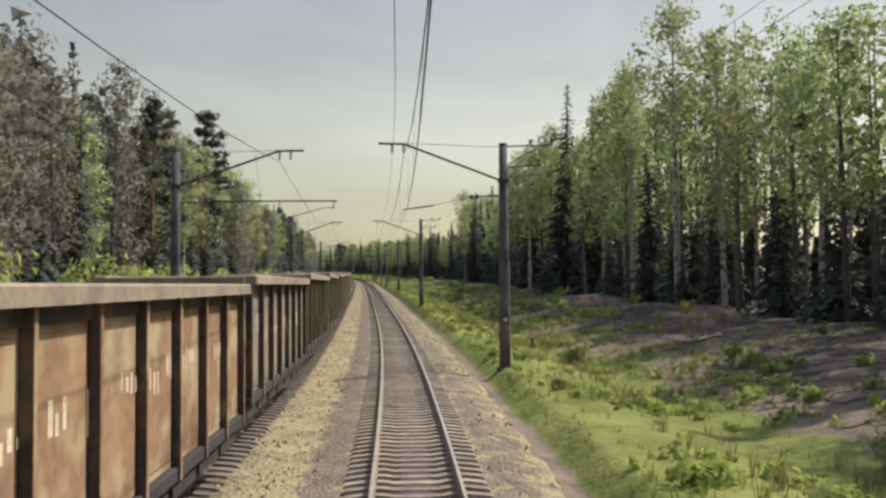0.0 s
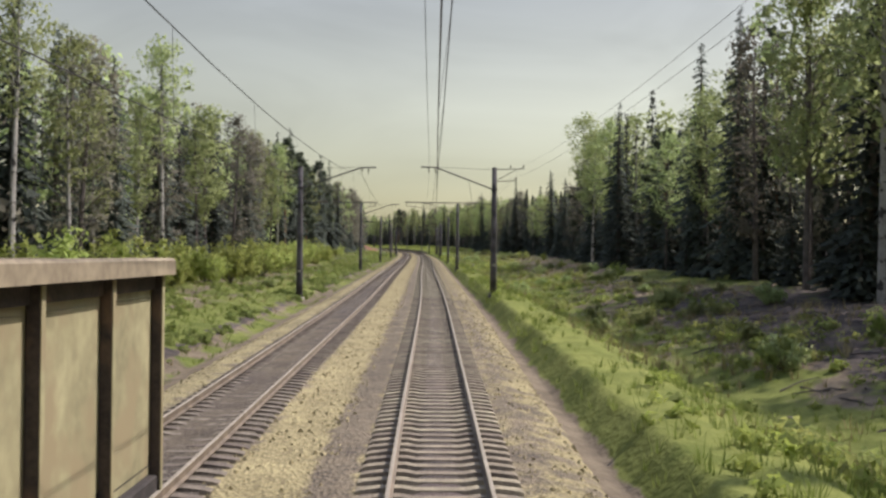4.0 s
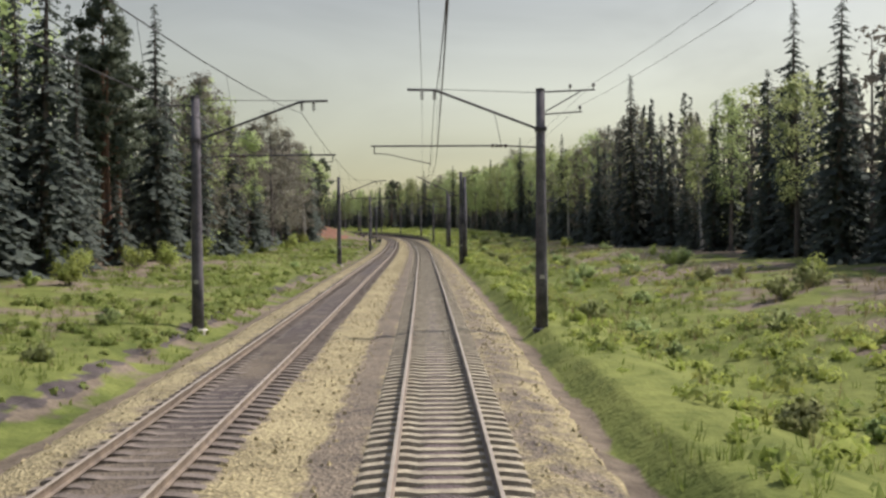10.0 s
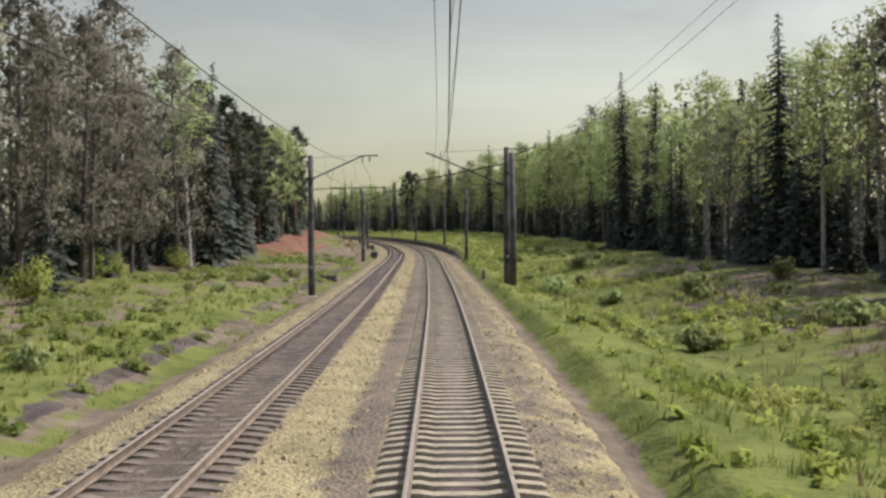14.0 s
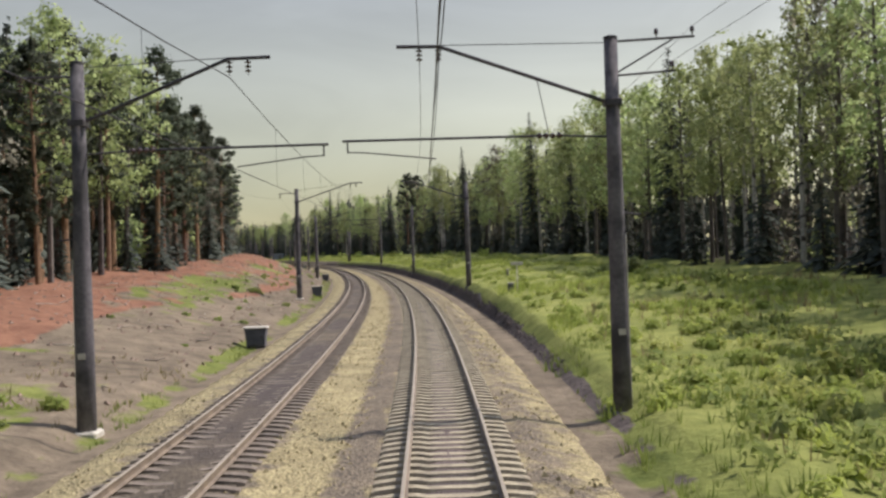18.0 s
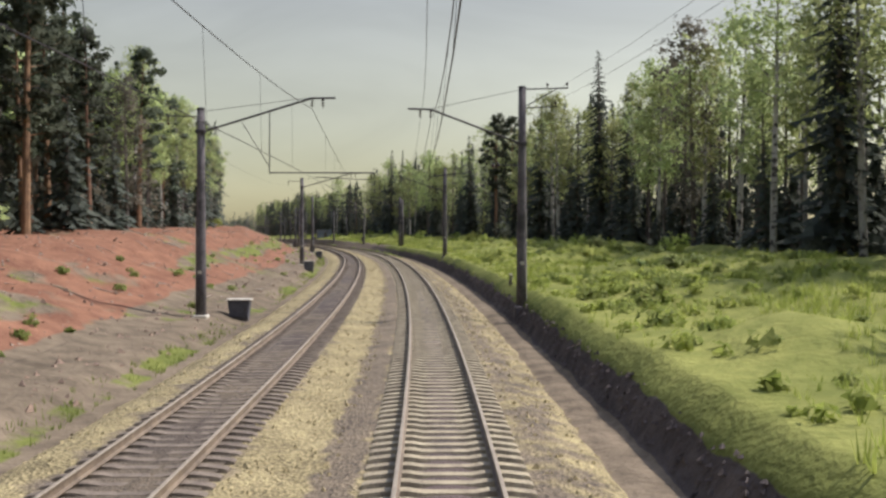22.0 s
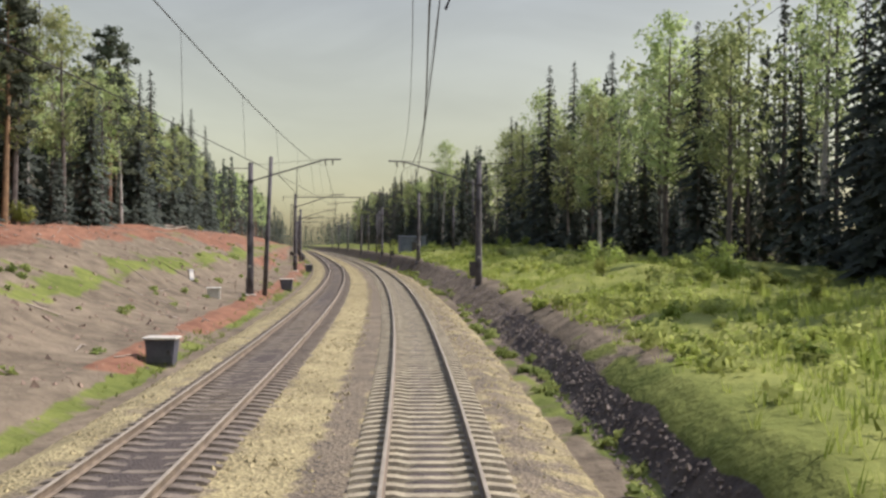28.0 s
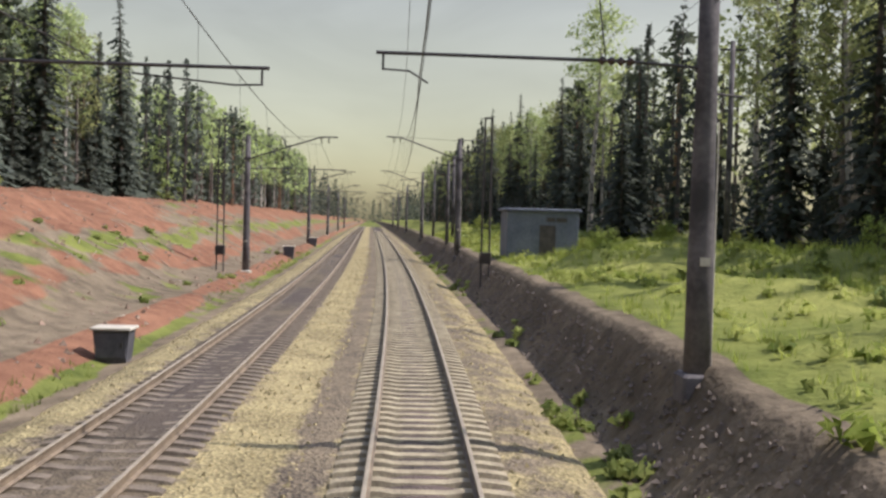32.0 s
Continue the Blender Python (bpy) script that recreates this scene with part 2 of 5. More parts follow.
def ground_material():
    """Grass, dry earth, red clay and bare soil, laid out by the sheet's own zone layer and broken up by noise."""
    m = bpy.data.materials.new("ground cover")
    m.use_nodes = True
    nt = m.node_tree
    n, lk = nt.nodes, nt.links
    pos = n.new("ShaderNodeNewGeometry").outputs["Position"]
    zone = n.new("ShaderNodeVertexColor")
    zone.layer_name = "zone"
    sep = n.new("ShaderNodeSeparateColor")
    lk.new(zone.outputs[0], sep.inputs[0])

    def noise_fac(scale, detail):
        t = n.new("ShaderNodeTexNoise")
        t.inputs["Scale"].default_value, t.inputs["Detail"].default_value = scale, detail
        lk.new(pos, t.inputs["Vector"])
        return t.outputs["Fac"]

    def two(fac, a, b, lo=0.35, hi=0.65):
        r = n.new("ShaderNodeValToRGB")
        r.color_ramp.elements[0].position, r.color_ramp.elements[1].position = lo, hi
        r.color_ramp.elements[0].color, r.color_ramp.elements[1].color = (*a, 1), (*b, 1)
        lk.new(fac, r.inputs[0])
        return r.outputs[0]

    def mix(fac, a, b):
        x = n.new("ShaderNodeMix")
        x.data_type = "RGBA"
        lk.new(fac, x.inputs[0])
        lk.new(a, x.inputs[6])
        lk.new(b, x.inputs[7])
        return x.outputs[2]

    def mask(channel, scale):
        add = n.new("ShaderNodeMath")
        add.operation = "ADD"
        lk.new(channel, add.inputs[0])
        lk.new(noise_fac(scale, 6.0), add.inputs[1])
        return two(add.outputs[0], (0, 0, 0), (1, 1, 1), 0.92, 1.08)

    fine, mid, wide = noise_fac(9.0, 4.0), noise_fac(1.3, 5.0), noise_fac(0.22, 4.0)
    grass = mix(fine, two(mid, (0.066, 0.09, 0.022), (0.18, 0.208, 0.056)), two(wide, (0.085, 0.107, 0.026), (0.22, 0.238, 0.067)))
    dry = mix(fine, two(mid, (0.095, 0.076, 0.056), (0.255, 0.207, 0.145)), two(wide, (0.115, 0.096, 0.067), (0.225, 0.185, 0.128)))
    clay = mix(fine, two(mid, (0.145, 0.07, 0.046), (0.30, 0.16, 0.098)), two(wide, (0.17, 0.086, 0.056), (0.27, 0.14, 0.088)))
    soil = mix(fine, two(mid, (0.036, 0.031, 0.03), (0.14, 0.12, 0.105)), two(wide, (0.05, 0.043, 0.04), (0.12, 0.1, 0.088)))
    rich = mix(fine, two(mid, (0.115, 0.145, 0.034), (0.26, 0.28, 0.08)), two(wide, (0.145, 0.17, 0.042), (0.32, 0.325, 0.1)))
    col = mix(mask(sep.outputs[1], 0.5), mix(zone.outputs["Alpha"], grass, rich), dry)
    col = mix(mask(sep.outputs[0], 0.35), col, clay)
    col = mix(mask(sep.outputs[2], 0.8), col, soil)
    bsdf = n["Principled BSDF"]
    lk.new(col, bsdf.inputs["Base Color"])
    bsdf.inputs["Roughness"].default_value = 0.95
    bsdf.inputs["Specular IOR Level"].default_value = 0.1
    b = n.new("ShaderNodeBump")
    b.inputs["Strength"].default_value, b.inputs["Distance"].default_value = 0.9, 0.09
    lk.new(noise_fac(5.0, 6.0), b.inputs["Height"])
    lk.new(b.outputs[0], bsdf.inputs["Normal"])
    return m


M_GROUND = ground_material()


# ---------------------------------------------------------------- mesh helpers
def mesh_of(name, verts, faces, mats, smooth=False, slots=None):
    me = bpy.data.meshes.new(name)
    if isinstance(verts, np.ndarray) and isinstance(faces, np.ndarray):  # large sheets whose faces all have the same number of corners
        n, k = faces.shape
        me.vertices.add(len(verts))
        me.vertices.foreach_set("co", verts.astype(np.float32).ravel())
        me.loops.add(n * k)
        me.loops.foreach_set("vertex_index", faces.astype(np.int32).ravel())
        me.polygons.add(n)
        me.polygons.foreach_set("loop_start", np.arange(0, n * k, k, dtype=np.int32))
        me.update(calc_edges=True)
    else:
        me.from_pydata([tuple(map(float, v)) for v in verts], [], [tuple(map(int, f)) for f in faces])
    for m in (mats if isinstance(mats, (list, tuple)) else [mats]):
        me.materials.append(m)
    if slots is not None:
        me.polygons.foreach_set("material_index", np.asarray(slots, dtype=np.int32))
    me.polygons.foreach_set("use_smooth", np.full(len(me.polygons), smooth, dtype=bool))
    me.update()
    return me


class Build:
    """Collects vertices and faces of one mesh."""

    def __init__(self):
        self.v, self.f, self.k, self.slot = [], [], [], 0

    def add(self, verts, faces):
        o = len(self.v)
        self.v.extend(tuple(v) for v in verts)
        self.f.extend(tuple(o + i for i in f) for f in faces)
        self.k.extend([self.slot] * len(faces))
        return self

    def box(self, x0, x1, y0, y1, z0, z1, b=0.0):
        """A box; b cuts its upright and top edges."""
        if not b:
            return self.add([(x0, y0, z0), (x1, y0, z0), (x1, y1, z0), (x0, y1, z0), (x0, y0, z1), (x1, y0, z1), (x1, y1, z1), (x0, y1, z1)],
                            [(3, 2, 1, 0), (4, 5, 6, 7), (0, 1, 5, 4), (1, 2, 6, 5), (2, 3, 7, 6), (3, 0, 4, 7)])
        ring = [(x0 + b, y0), (x1 - b, y0), (x1, y0 + b), (x1, y1 - b), (x1 - b, y1), (x0 + b, y1), (x0, y1 - b), (x0, y0 + b)]
        cx, cy = (x0 + x1) / 2, (y0 + y1) / 2
        sx, sy = 1 - 2 * b / (x1 - x0), 1 - 2 * b / (y1 - y0)
        v = [(x, y, z0) for x, y in ring] + [(x, y, z1 - b) for x, y in ring] + [(cx + (x - cx) * sx, cy + (y - cy) * sy, z1) for x, y in ring]
        f = [tuple(range(7, -1, -1)), tuple(range(16, 24))]
        for r in (0, 8):
            f += [(r + i, r + (i + 1) % 8, r + 8 + (i + 1) % 8, r + 8 + i) for i in range(8)]
        return self.add(v, f)

    def tube(self, points, radii, sides=8, caps=True):
        pts = [Vector(p) for p in points]
        radii = radii if isinstance(radii, (list, tuple)) else [radii] * len(pts)
        v, f = [], []
        for i, p in enumerate(pts):
            d = (pts[min(i + 1, len(pts) - 1)] - pts[max(i - 1, 0)]).normalized()
            a = d.orthogonal().normalized() if abs(d.z) > 0.9 else d.cross(Vector((0, 0, 1))).normalized()
            b = d.cross(a)
            v += [p + (a * math.cos(2 * math.pi * j / sides) + b * math.sin(2 * math.pi * j / sides)) * radii[i] for j in range(sides)]
        for i in range(len(pts) - 1):
            f += [(i * sides + j, i * sides + (j + 1) % sides, (i + 1) * sides + (j + 1) % sides, (i + 1) * sides + j) for j in range(sides)]
        if caps:
            f += [tuple(range(sides - 1, -1, -1)), tuple((len(pts) - 1) * sides + j for j in range(sides))]
        return self.add(v, f)

    def lathe(self, profile, base, sides=10):
        """Turned about the upright: profile of radius, height."""
        x, y, z = base
        v = [(x + r * math.cos(2 * math.pi * j / sides), y + r * math.sin(2 * math.pi * j / sides), z + h) for r, h in profile for j in range(sides)]
        f = [(i * sides + j, i * sides + (j + 1) % sides, (i + 1) * sides + (j + 1) % sides, (i + 1) * sides + j)
             for i in range(len(profile) - 1) for j in range(sides)]
        f += [tuple(range(sides - 1, -1, -1)), tuple((len(profile) - 1) * sides + j for j in range(sides))]
        return self.add(v, f)

    def data(self, name, mats, smooth=False):
        return mesh_of(name, self.v, self.f, mats, smooth, self.k if isinstance(mats, (list, tuple)) else None)


def part(name, built, mat, parent, label="", m=None, smooth=False):
    """One mesh object under a thing or under a part."""
    me = built if isinstance(built, bpy.types.Mesh) else built.data(name, mat, smooth)
    ob = new(name, me)
    ob.parent = parent
    if m is not None:
        ob.matrix_basis = m
    return tagged(ob, label) if label else ob


def thing(name, label, category, group="", kind="", m=None):
    ob = tagged(new(name), label, category, group, kind)
    ob.empty_display_size = 0.3
    if m is not None:
        ob.matrix_basis = m
    return ob


def smooth01(x, a, b):
    t = np.clip((np.asarray(x, float) - a) / (np.asarray(b, float) - a), 0, 1)
    return t * t * (3 - 2 * t)


_rng = np.random.RandomState(7)
_LAT = _rng.rand(64, 64)


def rough_field(x, y, size):
    """Smooth value noise, 0 to 1."""
    u, v = np.asarray(x) / size, np.asarray(y) / size
    i, j = np.floor(u).astype(int), np.floor(v).astype(int)
    a, b = u - i, v - j
    a, b = a * a * (3 - 2 * a), b * b * (3 - 2 * b)
    g = lambda p, q: _LAT[p % 64, q % 64]
    return (g(i, j) * (1 - a) + g(i + 1, j) * a) * (1 - b) + (g(i, j + 1) * (1 - a) + g(i + 1, j + 1) * a) * b


# ---------------------------------------------------------------- ground
GAP = 5.0  # between the two tracks' centre lines
BANK_R = ([400, 470, 500, 530, 700, 770, 788, 806, 1100], [0.1, 0.0, 0.65, 0.8, 0.8, 0.85, 0.95, 1.25, 1.25])
BANK_L = ([430, 460, 500, 580, 700, 790, 1000, 1100], [0.5, 0.9, 2.2, 3.3, 3.9, 5.0, 5.0, 4.0])


def ground_z(s, l):
    """Height of the ground over the rail heads."""
    s, l = np.broadcast_arrays(np.asarray(s, float), np.asarray(l, float))
    zr, zl = np.interp(s, *BANK_R), np.interp(s, *BANK_L)
    w = smooth01(s, 432, 492)

    def across(knots):
        ls = [np.broadcast_to(k[0], s.shape) for k in knots]
        zs = [np.broadcast_to(k[1], s.shape) for k in knots]
        out = np.where(l <= ls[0], zs[0], zs[-1]).astype(float)
        for i in range(len(ls) - 1):
            inside = (l >= ls[i]) & (l < ls[i + 1])
            out = np.where(inside, zs[i] + (zs[i + 1] - zs[i]) * (l - ls[i]) / (ls[i + 1] - ls[i]), out)
        return out

    base = 0.35 * smooth01(s, 60, 110) * (1 - smooth01(s, 240, 290))
    right_a = across([(-2, -.6), (2.9, -.6), (3.4, -.75), (4.3, -.25 + base), (6, -.3 + base), (9, -1.1), (13, -.4), (20, .5), (45, 1.4), (160, 3)])
    late = smooth01(s, 690, 770)
    wide = late * (1 - .6 * smooth01(s, 778, 808))
    right_b = across([(-2, -.6), (2.9, -.6), (3.3, -.52), (3.9 - .3 * late, -.55), (4.1 + .45 * wide, zr * .4 - .45 + .2 * late), (4.4 + 1.3 * wide, zr - .42 * (1 - late)), (5.0 + 1.3 * wide, zr + .06), (9, zr + .45), (16, zr + .7), (45, zr + 1.5), (160, zr + 3)])
    left_a = across([(-160, 3), (-45, 1.4), (-24, .6), (-14, .05), (-10.5, -.15), (-9.4, -.45), (-8.7, -.75), (-7.9, -.6), (-2, -.6)])
    left_b = across([(-160, zl + 3), (-45, zl + .7), (-30, zl), (-21, .85 * zl), (-16, .42 * zl), (-12.3, .15), (-11, -.1), (-9.6, -.2), (-8.7, -.65), (-7.9, -.6), (-2, -.6)])
    z = np.where(l > -2.5, right_a * (1 - w) + right_b * w, left_a * (1 - w) + left_b * w)
    p = at(s, l, 0)
    far = smooth01(np.abs(l + 2.5), 6.5, 14)
    bare = smooth01(s, 470, 520) * smooth01(-l, 12, 15) * (1 - smooth01(-l, 30, 36))
    z = z + bare * ((rough_field(p[..., 0] + 3, p[..., 1] + 8, 3.1) - .5) * .7 + (rough_field(p[..., 0], p[..., 1] + 40, 1.2) - .5) * .25)
    lush = smooth01(s, 500, 560) * smooth01(l, 6, 9) * (1 - smooth01(l, 24, 30))
    z = z + lush * ((rough_field(p[..., 0] + 77, p[..., 1] + 8, 5.0) - .4) * 1.35 + (rough_field(p[..., 0], p[..., 1] + 90, 1.9) - .5) * .65)
    z = z + far * ((rough_field(p[..., 0], p[..., 1], 7.0) - .5) * .5 + (rough_field(p[..., 0], p[..., 1], 2.3) - .5) * .28)
    z = z + far * (rough_field(p[..., 0] + 31, p[..., 1], 0.9) - .5) * .12
    z = z + smooth01(l, 3.6, 4.1) * (1 - smooth01(l, 5.2, 6.0)) * (rough_field(p[..., 0] + 7, p[..., 1], 1.3) - .5) * .3
    return z


def build_ground():
    ss = np.concatenate([np.arange(-280, -20, 20), np.arange(-20, 900, 1.5), np.arange(900, 1200, 5), np.arange(1200, 2900, 60)]).astype(float)
    ll = np.concatenate([-np.geomspace(420, 46, 10), -np.arange(44, 16, -1.5), -np.arange(16, 8, -.5), [-7.9, -7.2, -4, -1, 2, 2.9],
                         np.arange(3.1, 6.6, .17), np.arange(6.6, 7, .2), np.arange(7, 20, .8), np.arange(20, 45, 1.8), np.geomspace(46, 420, 10)])
    S, L = np.meshgrid(ss, ll, indexing="ij")
    Z = ground_z(S, L)
    V = at(S, L, Z)
    ns, nl = S.shape
    i, j = np.meshgrid(np.arange(ns - 1), np.arange(nl - 1), indexing="ij")
    a = (i * nl + j).ravel()
    F = np.stack([a, a + 1, a + nl + 1, a + nl], -1)
    me = mesh_of("ground", V.reshape(-1, 3), F, M_GROUND, True)
    p = V
    n1, n2 = rough_field(p[..., 0], p[..., 1], 9.0), rough_field(p[..., 0] + 50, p[..., 1] + 9, 22.0)
    late = smooth01(S, 440, 480)
    far_on = smooth01(S, 700, 735) * (1 - .75 * smooth01(S, 772, 800))
    foot = 11.0 + 1.5 * n2 + 4.0 * (1 - smooth01(S, 490, 525))
    band = lambda a, b, soft: smooth01(-L, a, a + soft) * (1 - smooth01(-L, b - soft, b))
    clay = late * smooth01(-L, foot, foot + 1.0) * (1 - smooth01(-L, 34, 40)) * (.44 + .5 * n1)
    clay = clay * (1 - far_on * band(10.6, 20.5, 1.5) * (.95 - .35 * n2))
    tufts = smooth01(S, 580, 620) * band(14.0 + .4 * far_on, 17.2 + .2 * far_on, 1.2) * (.1 + 1.15 * n1)
    tufts = np.clip(np.maximum(tufts, smooth01(S, 480, 520) * (1 - smooth01(S, 570, 600)) * band(13, 21, 2) * (1.5 * n1 - .25)), 0, 1)
    clay = np.maximum(clay * (1 - tufts), smooth01(S, 700, 740) * band(8.7, 10.6, .5) * (.55 + .45 * n1))
    dry = np.clip(smooth01(-L, 7, 7.8) * (1 - smooth01(-L, 9.0, 10.4)) + late * smooth01(-L, 8, 8.4) * (1 - smooth01(-L, 30, 36)) * (.62 + .4 * n1) * (1 - .65 * tufts), 0, 1) * .8
    dry = np.maximum(dry, smooth01(L, 2.6, 2.9) * (1 - smooth01(L, 3.2, 4.0)) * .7 * (1 - .4 * smooth01(S, 600, 660) * n1))
    dry = np.maximum(dry, smooth01(S, 400, 415) * (1 - late) * smooth01(-L, 10.2, 11) * (1 - smooth01(-L, 13, 14.5)) * (.5 + .4 * n1))
    dry = dry * (1 - .7 * smooth01(-L, 8.1, 8.5) * (1 - smooth01(-L, 9.0, 9.5)) * (.3 + .7 * n1))
    dry = np.maximum(dry, (1 - late) * smooth01(L, 4.5, 6.5) * (.05 + .55 * n2) * smooth01(S, 10, 60))
    dry = np.maximum(dry, (1 - late) * smooth01(L, 10, 14) * (.15 + .62 * n1))
    dry = np.maximum(dry, (1 - late) * smooth01(-L, 10, 14) * (.2 + .36 * n2 + .2 * n1))
    dry = np.maximum(dry, late * smooth01(L, 5, 7) * (.0 + .2 * n1 + .3 * n2))
    dry = np.maximum(dry, smooth01(S, 715, 760) * smooth01(L, 5.5 - 1.2 * smooth01(S, 778, 808), 5.7 - 1.2 * smooth01(S, 778, 808)) * (1 - smooth01(L, 6.1 - .9 * smooth01(S, 778, 808), 6.5 - .9 * smooth01(S, 778, 808))) * .8)
    dry = np.maximum(dry, (1 - smooth01(S, 150, 190)) * smooth01(L, 9, 12) * (1 - smooth01(L, 22, 26)) * (.35 + .45 * n1))
    dry = np.maximum(dry, smooth01(S, 698, 722) * (1 - smooth01(S, 768, 786)) * smooth01(L, 4.6, 5.4) * (1 - smooth01(L, 7.2 + 2 * n2, 8.4 + 2.5 * n2)) * (.5 + .4 * n1))
    dry = np.maximum(dry, smooth01(S, 690, 735) * smooth01(L, 3.2, 3.5) * (1 - smooth01(L, 5.2, 5.9)) * (.7 + .25 * n1))
    dry = np.maximum(dry, late * (1 - smooth01(S, 660, 700)) * smooth01(L, 2.9, 3.1) * (1 - smooth01(L, 3.85, 4.05)) * .9)
    lead = smooth01(S, 690, 770) * (1 - .6 * smooth01(S, 778, 808))
    soil = late * smooth01(L, 3.75 - .3 * lead, 3.95 - .3 * lead) * (1 - smooth01(L, 4.2 + 1.1 * lead, 4.45 + 1.25 * lead)) * (.62 + .4 * n1) * (1 - .75 * smooth01(S, 690, 760))
    soil = np.maximum(soil, (1 - smooth01(S, 150, 190)) * smooth01(L, 10.5, 14) * (.33 + .42 * n2))
    soil = np.maximum(soil, smooth01(np.abs(L + 2.5), 27, 34) * (.35 + .25 * n2) * (1 - .5 * late * (L < 0) * (L > -45)))
    # dark line on the low cut: soil colour that also stands for its shade
    soil = np.maximum(soil, (1 - late) * smooth01(-L, 9.0, 9.3) * (1 - smooth01(-L, 9.9, 10.5)) * (.3 + .4 * n1))
    lush = smooth01(L, 3.6 + .7 * late, 4.6 + .6 * late) * (1 - smooth01(L, 20, 27)) * np.maximum(smooth01(S, 415, 470) * (.6 + .5 * n2), (1 - smooth01(L, 7, 11)) * (.1 + .55 * n2 + .35 * (1 - smooth01(S, 150, 230))))
    lush = np.clip(np.maximum(lush, .5 * n2 * smooth01(-L, 10.3, 11.5) * (1 - smooth01(-L, 17, 22)) * (1 - late)), 0, 1)
    lush = lush * (1 - smooth01(S, 690, 735) * (1 - smooth01(L, 5.0 + 1.2 * smooth01(S, 690, 740) * (1 - smooth01(S, 778, 808)), 6.6)))
    dry = dry * (1 - .6 * lush * (L > 4))
    layer = me.color_attributes.new("zone", "FLOAT_COLOR", "POINT")
    layer.data.foreach_set("color", np.stack([clay, dry, soil, lush], -1).astype(np.float32).ravel())
    return tagged(new("ground", me), "grassy ground with ditches, dry earth and red clay banks", "ground", kind="structure")


ground = build_ground()


def ribbon(name, mat, ls, zs, s0, s1, step, jitter=0.0):
    ss = np.arange(s0, s1, step)
    S, L = np.meshgrid(ss, np.asarray(ls, float), indexing="ij")
    Z = np.broadcast_to(np.asarray(zs, float), S.shape).copy()
    if jitter:
        Z = Z + np.random.RandomState(3).uniform(-jitter, jitter, Z.shape)
        L = L + np.random.RandomState(4).uniform(-jitter, jitter, Z.shape) * 2
    V = at(S, L, Z)
    ns, nl = S.shape
    i, j = np.meshgrid(np.arange(ns - 1), np.arange(nl - 1), indexing="ij")
    a = (i * nl + j).ravel()
    return mesh_of(name, V.reshape(-1, 3), np.stack([a, a + 1, a + nl + 1, a + nl], -1), mat, True)


BED_L = np.array([-8.3, -7.7, -7.0, -6.4, -5.0, -3.6, -3.1, -2.5, -2.1, -1.7, -1.4, 0, 1.4, 1.8, 2.2, 2.8, 3.4])
BED_Z = np.array([-.85, -.55, -.28, -.29, -.31, -.29, -.31, -.36, -.34, -.29, -.3, -.34, -.3, -.29, -.38, -.5, -.95])
BED_GREY = np.array([.12, .1, .15, .4, .7, .35, .02, .05, .55, .8, .45, .95, .42, .5, .42, .32, .25])


def bed_material():
    """Pale yellowish crushed stone that passes into grey-brown stone; the share of grey lies in the bed's own layer."""
    m = bpy.data.materials.new("ballast bed stone")
    m.use_nodes = True
    n, lk = m.node_tree.nodes, m.node_tree.links
    pos = n.new("ShaderNodeNewGeometry").outputs["Position"]
    share = n.new("ShaderNodeVertexColor")
    share.layer_name = "grey"

    def noise_fac(scale, detail):
        t = n.new("ShaderNodeTexNoise")
        t.inputs["Scale"].default_value, t.inputs["Detail"].default_value = scale, detail
        lk.new(pos, t.inputs["Vector"])
        return t.outputs["Fac"]

    def two(fac, a, b, lo, hi):
        r = n.new("ShaderNodeValToRGB")
        r.color_ramp.elements[0].position, r.color_ramp.elements[1].position = lo, hi
        r.color_ramp.elements[0].color, r.color_ramp.elements[1].color = (*a, 1), (*b, 1)
        lk.new(fac, r.inputs[0])
        return r.outputs[0]

    def mix(fac, a, b):
        x = n.new("ShaderNodeMix")
        x.data_type = "RGBA"
        if hasattr(fac, "node"):
            lk.new(fac, x.inputs[0])
        else:
            x.inputs[0].default_value = fac
        lk.new(a, x.inputs[6])
        lk.new(b, x.inputs[7])
        return x.outputs[2]

    stone = n.new("ShaderNodeTexVoronoi")
    stone.inputs["Scale"].default_value = 15.0
    lk.new(pos, stone.inputs["Vector"])
    shade = n.new("ShaderNodeSeparateColor")
    lk.new(stone.outputs["Color"], shade.inputs[0])
    wide = noise_fac(0.7, 6.0)
    pale = mix(0.45, two(shade.outputs[0], (.11, .09, .045), (.52, .44, .225), 0, 1), two(wide, (.15, .125, .06), (.44, .375, .19), .35, .65))
    grey = mix(0.45, two(shade.outputs[0], (.05, .04, .031), (.30, .245, .162), 0, 1), two(wide, (.075, .06, .045), (.235, .19, .125), .35, .65))
    add = n.new("ShaderNodeMath")
    add.operation = "ADD"
    lk.new(share.outputs[0], add.inputs[0])
    lk.new(noise_fac(1.6, 7.0), add.inputs[1])
    bsdf = n["Principled BSDF"]
    lk.new(mix(two(add.outputs[0], (0, 0, 0), (1, 1, 1), .8, 1.2), pale, grey), bsdf.inputs["Base Color"])
    bsdf.inputs["Roughness"].default_value = 0.95
    bump = n.new("ShaderNodeBump")
    bump.inputs["Strength"].default_value, bump.inputs["Distance"].default_value = 0.9, 0.05
    lk.new(stone.outputs["Distance"], bump.inputs["Height"])
    lk.new(bump.outputs[0], bsdf.inputs["Normal"])
    return m


